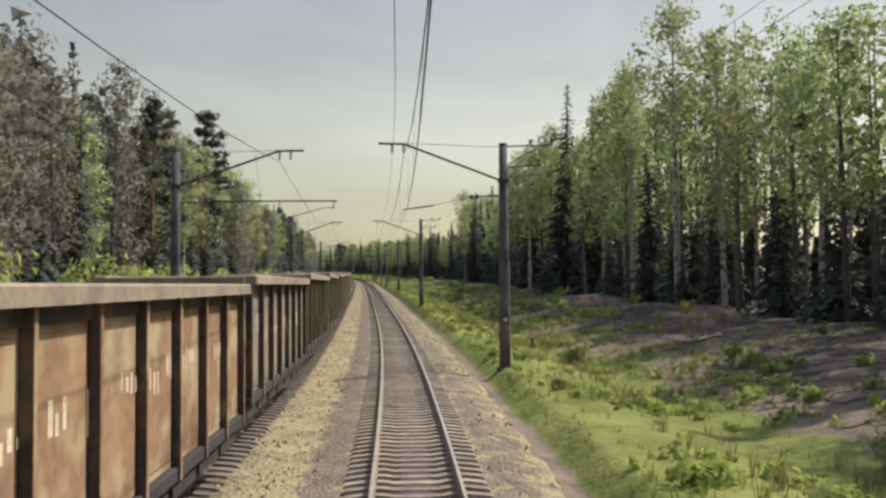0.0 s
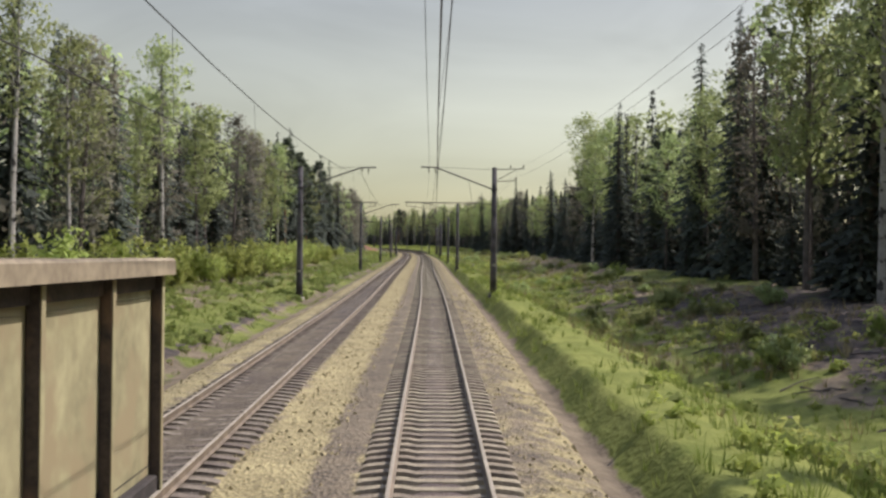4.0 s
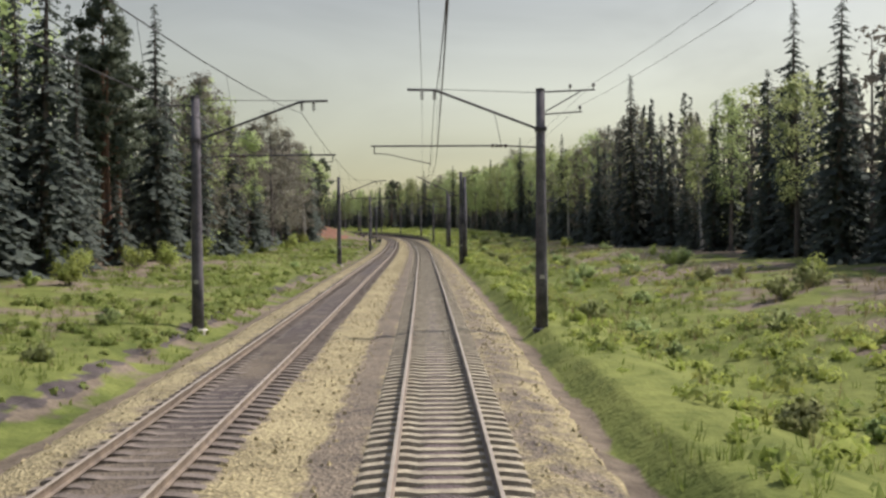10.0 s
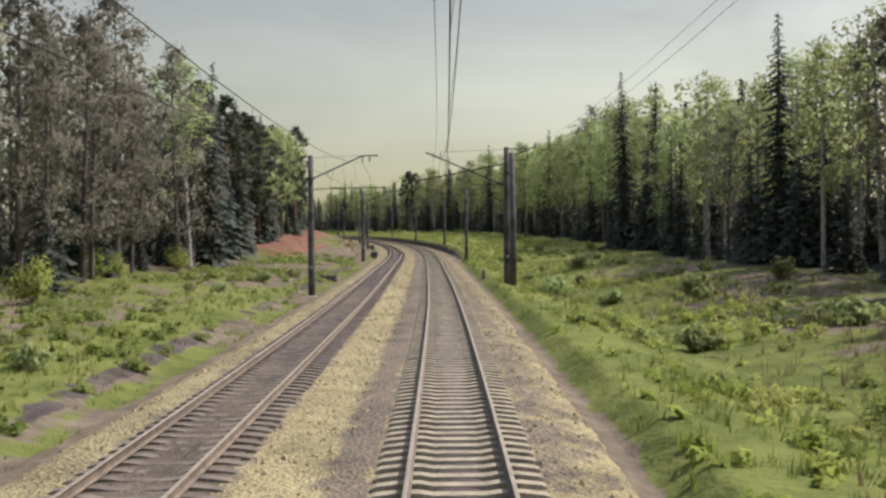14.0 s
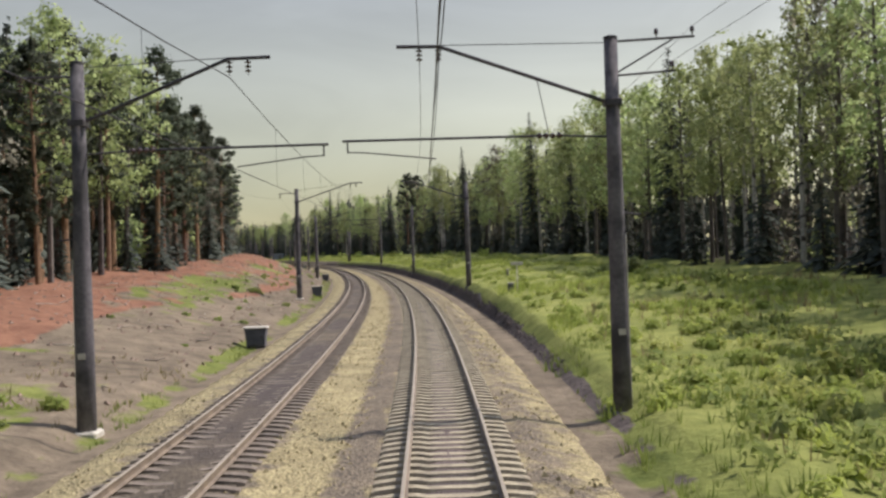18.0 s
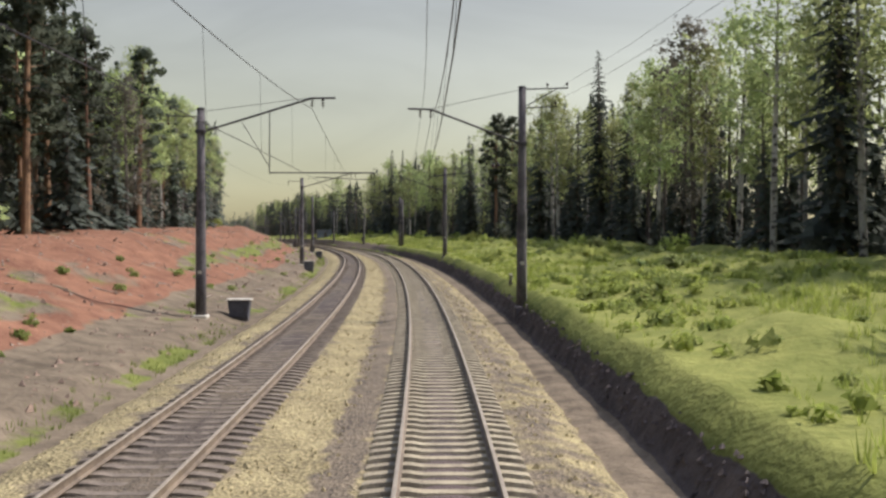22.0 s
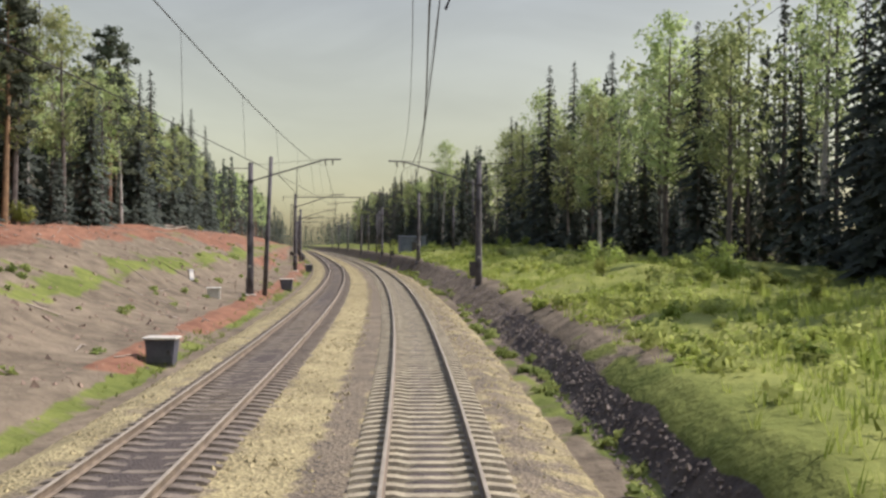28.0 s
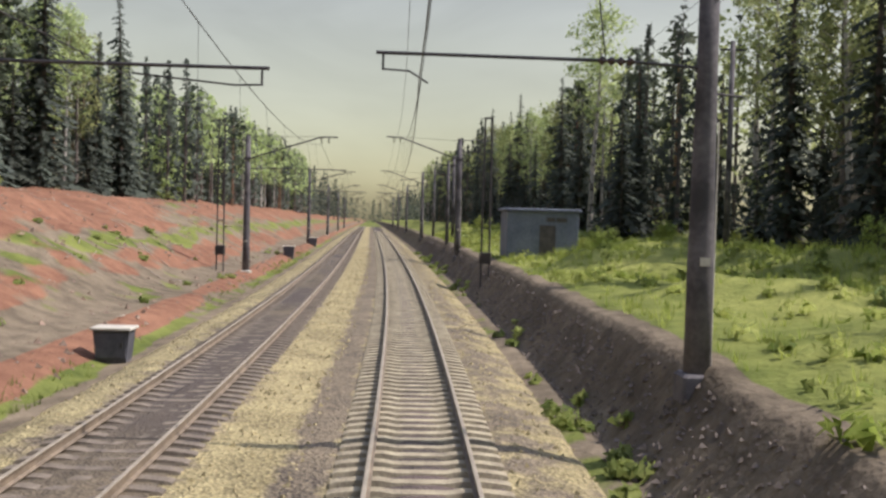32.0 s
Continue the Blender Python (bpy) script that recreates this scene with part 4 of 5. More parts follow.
WAGONS = [(-1.0, P_RUST, 0, 8, 13.6), (12.6, P_RUST, 0, 9, 13.6), (26.2, P_OLIVE, 0, 9, 13.6), (39.3, P_KHAKI, 0, 5, 12.7), (51.6, P_GREEN, 0, 4, 12.2), (64.5, P_TAN, 0, 6, 13.2),
          (78.0, P_KHAKI, 1, 3, 13.6), (91.6, P_GREEN, 0, 9, 13.6), (105.1, P_KHAKI, 0, 4, 13.4)]
NAMES = {P_RUST.name: "rust-brown", P_KHAKI.name: "khaki", P_GREEN.name: "faded green", P_OLIVE.name: "grey-olive", P_TAN.name: "orange-tan"}
for i, (s, paint, load, marks, length) in enumerate(WAGONS):
    w = gondola_parts(paint, P_RIM, load, marks, i)
    w["label"] = NAMES[paint.name] + " steel gondola wagon on the second track" + (" heaped with coal" if load else "")
    w.matrix_basis = stand(s, -GAP, 0) @ Matrix.Diagonal((1, length / 13.6, 1, 1))


# ---------------------------------------------------------------- trees
def rand_dirs(rng, n):
    v = rng.normal(size=(n, 3))
    return v / np.linalg.norm(v, axis=1, keepdims=True)


def unit(v):
    return v / (np.linalg.norm(v, axis=-1, keepdims=True) + 1e-9)


def leafy_mesh(name, V, N, mat):
    """Loose three-cornered sprays: V corners (n, 3, 3), N one normal a spray, by which its light is soft over a whole bough."""
    n = len(V)
    back = (np.cross(V[:, 1] - V[:, 0], V[:, 2] - V[:, 0]) * N).sum(-1) < 0
    V = np.where(back[:, None, None], V[:, ::-1], V)
    me = bpy.data.meshes.new(name)
    me.vertices.add(3 * n)
    me.vertices.foreach_set("co", V.astype(np.float32).ravel())
    me.loops.add(3 * n)
    me.loops.foreach_set("vertex_index", np.arange(3 * n, dtype=np.int32))
    me.polygons.add(n)
    me.polygons.foreach_set("loop_start", np.arange(0, 3 * n, 3, dtype=np.int32))
    me.materials.append(mat)
    me.update(calc_edges=True)
    me.normals_split_custom_set_from_vertices(N.repeat(3, 0).tolist())
    return me


def sprays(rng, p, face, soft, leaf, wide=.62):
    """Sprays at p that lie across the direction face; soft: the direction of their light."""
    n = len(p)
    f = unit(face + .75 * rand_dirs(rng, n))
    a = unit(np.cross(f, rand_dirs(rng, n)))
    b = np.cross(f, a)
    L = np.reshape(leaf, (-1, 1)) * rng.uniform(.6, 1.35, (n, 1))
    W = L * rng.uniform(.6, 1.3, (n, 1)) * wide
    V = np.stack([p + a * L, p - a * L * rng.uniform(.5, 1, (n, 1)) + b * W, p - a * L * rng.uniform(.2, .9, (n, 1)) - b * W], 1)
    return V, unit(soft + .35 * rand_dirs(rng, n))


def leaf_cloud(rng, centres, sizes, count, leaf, flat=1.0, heart=.22, axis=None):
    """count leaf sprays over clumps: most lie on the outside of their clump, a share of larger ones fills its heart."""
    centres, sizes = np.asarray(centres), np.asarray(sizes)
    k = rng.choice(len(centres), count, p=sizes ** 2 / (sizes ** 2).sum())
    d = rand_dirs(rng, count)
    inner = rng.rand(count) < heart
    r = np.where(inner, .5 * rng.rand(count), .55 + .55 * rng.rand(count) ** .7)
    p = centres[k] + d * (r * sizes[k])[:, None] * [1, 1, flat]
    out = np.zeros_like(p)
    mid = centres.mean(0) if axis is None else axis
    out[:, :2] = p[:, :2] - mid[:2]
    return sprays(rng, p, d + [0, 0, .2], .55 * d + .5 * unit(out) + [0, 0, .22], np.where(inner, 2.0, 1.0) * leaf)


def spruce_meshes(seed, h, r, step=.5, per=4):
    rng = np.random.RandomState(seed)
    trunk = Build().tube([(0, 0, -.4), (0, 0, h * .5), (0, 0, h * .98)], [h * .013 + .04, h * .008 + .02, .015], 7).data("trunk", M_TRUNK)
    V, N = [], []
    levels = int(h / step)
    whorl = rng.uniform(.62, 1.12, levels + 1)
    for k in range(levels):
        u = k / levels
        z = h * (.04 + .96 * u)
        reach = r * (1 - u) ** .8 * whorl[k] + .12
        n = 8 if u < .55 else 6
        for j in range(n):
            a = 2 * math.pi * (j + rng.rand()) / n
            L = reach * rng.uniform(.5, 1.2)
            d = np.array([math.cos(a), math.sin(a), 0])
            sd = np.array([-math.sin(a), math.cos(a), 0])
            sag = rng.uniform(.2, .6)
            zz = z + rng.uniform(-.22, .22)
            for q in range(per):
                t0 = (q + rng.uniform(0, .3)) / per
                t1 = t0 + 1.5 / per
                w = (.12 + L * .17 * (1 - .5 * t0)) * rng.uniform(.55, 1.25)
                p0 = d * L * t0 + [0, 0, zz - L * sag * t0 ** 1.4]
                p1 = d * L * t1 + [0, 0, zz - L * sag * t1 ** 1.4 + .08]
                side = sd * (1 if (q + j) % 2 else -1)
                nn = unit(d * .8 + [0, 0, .35 + .4 * t0] + rng.normal(size=3) * .3)
                V += [(p0, p1, (p0 + p1) / 2 + side * w - [0, 0, w * rng.uniform(.2, 1.1)]), (p0, p1, p0 * .6 + p1 * .4 - side * w * .8 - [0, 0, w * rng.uniform(.3, 1.2)])]
                N += [nn, nn]
    return trunk, leafy_mesh("crown", np.array(V), np.array(N), M_SPRUCE)


def broadleaf_meshes(seed, h, r, mat, bark, count, low=.35, leaf=.24, thin=.011, clump=1.0, heart=.2):
    rng = np.random.RandomState(seed)
    lean = rng.uniform(-.03, .03, 2) * h
    stem = [(0, 0, -.4), (lean[0] * .3, lean[1] * .2, h * .3), (lean[0] * .7, lean[1] * .8, h * .65), (lean[0], lean[1], h * .97)]
    b = Build().tube(stem, [h * thin + .03, h * thin * .8 + .02, h * thin * .45 + .015, .015], 7)
    centres, sizes = [], []
    n = int(h * 1.5)
    for k in range(n):
        u = low + (1 - low) * (k + rng.rand()) / n
        a = k * 2.4 + rng.uniform(-.6, .6)
        v = (u - low) / (1 - low)
        L = r * (math.sin(math.pi * min(1, v * .8 + .17)) ** .75) * rng.uniform(.55, 1.08)
        base = np.array([lean[0] * u, lean[1] * u, h * u * .96])
        tip = base + [math.cos(a) * L, math.sin(a) * L, L * rng.uniform(.35, .9)]
        b.tube([base, (base + tip) / 2 + [0, 0, .1 * L], tip], [.05 * (1.2 - u) + .012, .03 * (1.2 - u) + .008, .006], 4, False)
        for q in (.5, .95):
            centres.append(base + (tip - base) * q + rng.uniform(-.3, .3, 3))
            sizes.append(rng.uniform(.55, 1.05) * (.45 + r * .17) * clump)
    centres.append(np.array([lean[0], lean[1], h]))
    sizes.append(.6)
    V, N = leaf_cloud(rng, centres, sizes, count, leaf, .85, heart)
    return b.data("trunk", bark), leafy_mesh("crown", V, N, mat)


def pine_meshes(seed, h, r, low=.4):
    rng = np.random.RandomState(seed)
    b = Build().tube([(0, 0, -.4), (.1, 0, h * .5), (0, .1, h * .95)], [h * .012 + .05, h * .008 + .03, .03], 8)
    centres, sizes = [], []
    for k in range(34):
        v = (k + rng.rand()) / 34
        u = low + (.99 - low) * v
        a = k * 2.4 + rng.uniform(-.5, .5)
        L = r * (math.sin(math.pi * min(1, v * .78 + .2)) ** .6) * rng.uniform(.5, 1.1)
        base = np.array([0, 0, h * u])
        tip = base + [math.cos(a) * L, math.sin(a) * L, L * .3]
        b.tube([base, tip], [.05, .015], 4, False)
        for q in (.6, 1.0):
            centres.append(base + (tip - base) * q)
            sizes.append(rng.uniform(.5, 1.0))
    V, N = leaf_cloud(rng, centres, sizes, 2300, .235, .6)
    return b.data("trunk", M_PINE_TRUNK), leafy_mesh("crown", V, N, M_PINE)


def bush_meshes(seed, h, r, mat, count):
    rng = np.random.RandomState(seed)
    b = Build()
    centres, sizes = [], []
    for k in range(11):
        a = rng.rand() * 6.283
        q = rng.rand() ** .6
        tip = np.array([math.cos(a) * r * q, math.sin(a) * r * q, h * rng.uniform(.45, 1) * (1.1 - .45 * q)])
        b.tube([(0, 0, -.2), tip * [.5, .5, .6], tip], [.03, .02, .006], 4, False)
        for u in (.5, .8, 1.):
            centres.append(tip * [u, u, u])
            sizes.append(rng.uniform(.3, .6) * r * .62)
    V, N = leaf_cloud(rng, centres, sizes, count, .11, .9, axis=np.zeros(3))
    V[..., 2] = np.maximum(V[..., 2], 0)
    return b.data("trunk", M_TRUNK), leafy_mesh("crown", V, N, mat)


KINDS = {
    "spruce": [spruce_meshes(k, h, r) for k, h, r in ((1, 20, 2.7), (2, 17, 2.3), (3, 22, 3.0), (4, 14, 2.3))],
    "pine": [pine_meshes(k, h, r, lw) for k, h, r, lw in ((11, 20, 2.9, .4), (12, 18.5, 3.0, .22), (13, 19.5, 2.7, .3))],
    "birch": [broadleaf_meshes(k, h, r, M_LEAF, M_BIRCH_TRUNK, 2100, lw, .162, heart=.04) for k, h, r, lw in ((21, 18, 2.9, .42), (22, 17, 2.7, .36), (23, 19.5, 3.1, .5))],
    "aspen": [broadleaf_meshes(k, h, r, M_LEAF, M_TRUNK, 2200, .33, .175, clump=1.1, heart=.06) for k, h, r in ((31, 18, 3.4), (32, 16, 3.2))],
    "alder": [broadleaf_meshes(k, h, r, M_LEAF_DULL, M_TRUNK, 2300, .14, .165, clump=1.15, heart=.12) for k, h, r in ((41, 17, 3.2), (42, 18.5, 3.4))],
    "sapling": [spruce_meshes(k, h, r, .42, 3) for k, h, r in ((5, 7.5, 2.0), (6, 5.5, 1.7), (7, 9.5, 2.1))],
    "bush": [bush_meshes(k, h, r, M_BUSH, 950) for k, h, r in ((51, 2.6, 1.8), (52, 3.6, 2.0), (53, 1.5, 1.2))],
    "shrub": [bush_meshes(k, h, r, M_LEAF, 700) for k, h, r in ((61, 1.6, 1.3), (62, 1.0, .9))],
}
TREE_LABEL = {"spruce": "dark green spruce with drooping boughs at the forest edge", "pine": "tall pine with a bare reddish trunk", "birch": "birch with a white trunk and fresh spring leaves",
              "aspen": "broadleaf tree with fresh yellow-green leaves", "alder": "broadleaf tree with brownish budding twigs", "sapling": "young dark spruce with boughs down to the ground",
              "bush": "bright yellow-green bush in new leaf", "shrub": "low green shrub in the grass"}


def plant(kind, which, s, l, size, turn, rng):
    trunk, crown = KINDS[kind][which % len(KINDS[kind])]
    z = float(ground_z(s, l)) - .05
    name = {"bush": "bush", "shrub": "shrub", "sapling": "young_spruce_tree", "blossom": "blossoming_shrub"}.get(kind, kind + "_tree")
    t = thing(name, TREE_LABEL[kind], "bush" if kind in ("bush", "shrub", "blossom") else "tree", "bushes along the line" if kind in ("bush", "shrub", "blossom") else "trees at the forest edge")
    t.matrix_basis = stand(s, l, z, turn, rng.uniform(-1.5, 1.5), rng.uniform(-1.5, 1.5)) @ Matrix.Diagonal((size * rng.uniform(.88, 1.1), size * rng.uniform(.88, 1.1), size, 1))
    part("trunk", trunk, None, t)
    part("crown", crown, None, t)
    return t


# the forest edge: stretches of s, distance of the edge, and what grows there (spruce, pine, birch, aspen, alder), size
EDGE_L = [(-20, 60, 19, (.04, .06, .1, .1, .7), 1.0), (60, 140, 20, (.06, .16, .15, .15, .48), 1.02), (140, 260, 25, (.32, .08, .25, .15, .2), 1.0),
          (260, 345, 24.5, (.6, .25, .05, .1, .0), 1.06), (345, 440, 22.5, (.14, .0, .12, .13, .61), .96), (440, 466, 23.2, (.6, .35, .0, .05, .0), .88), (466, 486, 25.5, (.45, .5, .0, .05, .0), .9),
          (486, 560, 25.5, (.15, .55, .05, .15, .1), 1.02), (560, 640, 25.8, (.1, .48, .04, .16, .22), 1.0), (640, 700, 27, (.25, .15, .3, .3, 0), .98),
          (700, 800, 28.5, (.3, .2, .2, .2, .1), .95), (800, 900, 29, (.4, .25, .1, .2, .05), .95), (900, 1000, 24, (.5, .1, .2, .2, 0), 0.85), (1000, 1120, 22, (.5, .1, .2, .2, 0), 0.9)]
EDGE_R = [(-20, 75, 25.5, (.08, .0, .42, .42, .08), 1.08), (75, 170, 26, (.25, .0, .33, .36, .06), 1.26), (170, 200, 27, (.35, .05, .2, .25, .15), 1.12),
          (200, 222, 28, (.5, .1, .1, .2, .1), .95), (222, 262, 25.5, (.35, .0, .35, .25, .05), 1.16), (262, 365, 29.5, (.6, .05, .08, .17, .1), .88), (365, 400, 26, (.75, .0, .1, .05, .1), .96),
          (400, 470, 26, (.3, .0, .3, .28, .12), .9), (470, 580, 26.5, (.15, .0, .43, .37, .05), 1.1), (580, 680, 28, (.25, .0, .42, .31, .02), 1.12), (680, 760, 28, (.65, .05, .12, .18, .0), 1.18),
          (760, 860, 25, (.4, .05, .2, .35, .0), 1.16), (860, 960, 18, (.45, .1, .2, .25, .0), .95), (960, 1120, 17, (.5, .1, .2, .2, 0), 1)]


SORTS = ("spruce", "pine", "birch", "aspen", "alder")


def forest(edges, sign, seed):
    rng = np.random.RandomState(seed)
    for s0, s1, l0, odds, size in edges:
        if s0 >= 900:
            continue
        for s in np.arange(s0, s1, 4.0):
            kind = SORTS[rng.choice(5, p=np.array(odds) / sum(odds))]
            l = sign * (l0 + rng.uniform(-1.0, 2.8))
            plant(kind, rng.randint(9), s + rng.uniform(-1.5, 1.5), l, size * rng.uniform(.82, 1.12), rng.uniform(0, 360), rng)
        for s in np.arange(s0, s1, 11.0 if sign < 0 else 5.6):  # young spruces before the tall trees
            plant("sapling", rng.randint(9), s + rng.uniform(-3, 3), sign * (l0 + rng.uniform(-1.2, 1.5)), rng.uniform(.6, 1.1), rng.uniform(0, 360), rng)


forest(EDGE_L, -1, 5)
forest(EDGE_R, 1, 6)


# the woods behind the edge: one mass of foliage and one of stems for each sort and side
def light_tree(rng, kind, h, low=None, girth=1.0):
    """Fewer and larger sprays for a tree that stands behind others."""
    if kind == "spruce":
        m = 210
        u = .03 + .97 * rng.rand(m) ** .8
        rad = (.15 + h * .135 * (1 - u)) * (.45 + .6 * rng.rand(m))
        leaf, face = .5 * (1.1 - .5 * u) * girth ** .5, .9
        a = rng.rand(m) * 6.283
        p = np.stack([np.cos(a) * rad * girth, np.sin(a) * rad * girth, h * u], -1)
        d = np.stack([np.cos(a), np.sin(a), .45 + 0 * a], -1)
        return sprays(rng, p, d * face, d, leaf)
    if kind == "pine":
        c, r, low, m, leaf = 18, 2.5, .4 if low is None else low, 230, .36
    else:
        c, r, low, m, leaf = 20, 2.9, .36 if low is None else low, 230, .3
    v = (np.arange(c) + rng.rand(c)) / c
    a = np.arange(c) * 2.4 + rng.rand(c)
    rad = r * np.sin(np.pi * np.minimum(1, v * .8 + .17)) ** .7 * rng.uniform(.3, 1, c) * girth
    centres = np.stack([np.cos(a) * rad, np.sin(a) * rad, h * (low + (.99 - low) * v)], -1)
    return leaf_cloud(rng, centres, rng.uniform(.7, 1.25, c) * girth, m, leaf, .8, .12, np.zeros(3))


LEAFS = {"spruce": M_SPRUCE, "pine": M_PINE, "birch": M_LEAF, "aspen": M_LEAF, "alder": M_LEAF_DULL}
BARKS = {"spruce": M_TRUNK, "pine": M_PINE_TRUNK, "birch": M_BIRCH_TRUNK, "aspen": M_TRUNK, "alder": M_TRUNK}


def deep_woods(edges, sign, seed):
    rng = np.random.RandomState(seed)
    crowns, stems = {k: [] for k in SORTS}, {k: Build() for k in SORTS}

    def grow(kind, s, l, h, sink=.1, low=None, girth=1.0):
        p = at(s, l, float(ground_z(s, l)) - sink)
        v, n = light_tree(rng, kind, h, low, girth)
        if girth > 1:
            v, n = v[::2], n[::2]
        crowns[kind].append((v + p, n))
        return p

    for s0, s1, l0, odds, size in edges:
        rows = ((3.4, 3.2, 2.2), (3.6, 6.2, 3), (4.4, 10, 4), (6.0, 15, 7))
        if s0 >= 900:
            rows = ((3.4, 0, 2.5),) + rows
        for s in np.arange(s0, s1, 2.2):  # undergrowth that fills the edge
            low_kind = "spruce" if rng.rand() < .8 else ("alder" if rng.rand() < .6 else "aspen")
            grow(low_kind, s + rng.uniform(-1.2, 1.2), sign * (l0 + rng.uniform(2.0, 7)), rng.uniform(4.5, 8.5), .4, .02, .95)
        for s in np.arange(s0, s1, 3.0):  # dense growth deeper in
            grow("spruce", s + rng.uniform(-1.5, 1.5), sign * (l0 + rng.uniform(9, 20)), rng.uniform(6, 12), .4, girth=1.6)
        for s in np.arange(s0, s1, 6.0):  # forest that goes on out of sight
            grow("spruce", s + rng.uniform(-3, 3), sign * (l0 + 26 + 100 * rng.rand() ** 1.5), size * rng.uniform(14, 18), .4, girth=1.7)
        for step, off, spread in rows:
            for s in np.arange(s0, s1, step):
                kind = "spruce" if off > 12 and rng.rand() < .6 else SORTS[rng.choice(5, p=np.array(odds) / sum(odds))]
                h = size * rng.uniform(15.5, 20.5)
                p = grow(kind, s + rng.uniform(-1.6, 1.6), sign * (l0 + off + rng.rand() * spread), h, girth=1.15 if off >= 10 else 1.0)
                if off < 12:
                    stems[kind].tube([p, p + [0, 0, h * .55], p + [0, 0, h * .95]], [.2, .13, .03], 5, False)
    for kind in SORTS:
        if crowns[kind]:
            V, N = (np.concatenate([c[i] for c in crowns[kind]]) for i in (0, 1))
            ob = new("woods", leafy_mesh("woods", V, N, LEAFS[kind]))
            tagged(ob, "dense " + kind + " woods behind the forest edge", "woods", kind="stuff")
            part("stems", stems[kind], BARKS[kind], ob)


deep_woods(EDGE_L, -1, 15)
deep_woods(EDGE_R, 1, 16)


def end_woods(seed):
    """Far woods that close the view at the end of the line and behind its start."""
    rng = np.random.RandomState(seed)
    n = 800
    s = np.where(rng.rand(n) < .8, rng.uniform(1120, 1500, n), rng.uniform(-120, -60, n))
    l = rng.uniform(-80, 80, n)
    keep = (np.abs(l + 2.5) > 14) | (s > 1400) | (s < -100)
    s, l = s[keep], l[keep]
    p = at(s, l, ground_z(s, l))
    V, N = [], []
    for k in range(len(s)):
        v, nn = light_tree(rng, "spruce", rng.uniform(13, 19), girth=1.5)
        V.append(v[::3] + p[k])
        N.append(nn[::3])
    return tagged(new("woods", leafy_mesh("woods", np.concatenate(V), np.concatenate(N), M_SPRUCE)), "far dark woods closing the view", "woods", kind="stuff")


end_woods(17)

KINDS["blossom"] = [bush_meshes(55, 4.2, 1.7, material("pale blossom", (0.42, 0.44, 0.32), (0.72, 0.72, 0.58), size=1.0, rough=0.8, leaf=0.5), 520)]
TREE_LABEL["blossom"] = "slender shrub covered in pale blossom at the forest edge"
plant("blossom", 0, 708.0, 25.5, 1.0, 20, np.random.RandomState(3))

# bushes
rng_b = np.random.RandomState(8)
for s0, s1, l0, l1, n, kind, size in ((-15, 130, -17.5, -13.5, 44, "bush", 1.45), (130, 260, -21, -16.5, 62, "bush", 1.15), (260, 440, -24, -19, 26, "bush", .7), (100, 440, -15, -11, 22, "shrub", .5),
                                      (0, 300, 7, 20, 60, "shrub", .7), (300, 470, 7, 22, 45, "shrub", .8), (20, 470, 18, 24, 26, "bush", .5), (610, 900, 10, 23, 60, "bush", .5),
                                      (480, 900, 11, 23, 44, "shrub", .6), (680, 880, 14, 22, 30, "bush", .45), (560, 900, -29, -26, 8, "bush", .6)):
    for k in range(n):
        plant(kind, rng_b.randint(9), rng_b.uniform(s0, s1), rng_b.uniform(l0, l1), size * rng_b.uniform(.6, 1.3), rng_b.uniform(0, 360), rng_b)


# ---------------------------------------------------------------- lineside things
M_RELAY = material("blue-grey cabinet paint", (0.05, 0.052, 0.068), (0.11, 0.112, 0.135), size=3.0, rough=0.75, bump=0.2, grit=0.005, var=0.15)


def relay_box(s, l, w=1.0, h=.95, d=.7, turn=0.0):
    t = thing("relay_box", "low dark trackside relay box with a pale lid", "relay box", "relay boxes along the line")
    b = Build()
    b.add([(x * w * k, y * d * k, z) for z, k in ((.1, .42), (h, .5)) for x, y in ((-1, -1), (1, -1), (1, 1), (-1, 1))],
          [(3, 2, 1, 0), (4, 5, 6, 7), (0, 1, 5, 4), (1, 2, 6, 5), (2, 3, 7, 6), (3, 0, 4, 7)])
    part("body", b, M_RELAY, t)
    part("foot", Build().box(-w / 2 + .08, w / 2 - .08, -d / 2 + .08, d / 2 - .08, -.35, .1), M_POLE, t)
    part("lid", Build().box(-w / 2 - .07, w / 2 + .07, -d / 2 - .07, d / 2 + .07, h, h + .07, .025), M_LID, t, "pale overhanging lid")
    part("door", Build().box(-w / 2 + .08, w / 2 - .08, -d / 2 - .015, -d * .43, .18, h - .1), M_RELAY, t)
    part("latch", Build().box(w / 2 - .24, w / 2 - .16, -d / 2 - .04, -d / 2 - .015, .45, .6), M_STEEL, t)
    t.matrix_basis = stand(s, l, float(ground_z(s, l)), turn)


for s, l in ((488.4, -8.3), (536.7, -8.9), (585, -8.8), (631.2, -9.1), (677, -9.0), (722.5, -8.6), (767.5, -8.8), (813.6, -8.4), (872, -9.3), (905, -9.2)):
    relay_box(s, l)


def post_thing(name, label, category, s, l, h, r=.05, lean=0.0, mat=None, top=None):
    t = thing(name, label, category)
    g = float(ground_z(s, l))
    part("post", Build().tube([(0, 0, -.5), (0, 0, h * .5), (0, 0, h)], [r * 1.15, r, r * .85], 10), mat or M_POLE, t, smooth=True)
    if top:
        part(*top, t)
    t.matrix_basis = stand(s, l, g, 0, 0, lean)
    return t


post_thing("utility_pole", "tall bare concrete pole leaning slightly beside the red bank", "pole", 756.3, -9.4, 9.7, .15, 2.4)
sg = post_thing("lineside_sign", "thin post with a flat board in the grass", "sign", 501.5, 5.8, 1.9, .035, 0, M_WHITE)
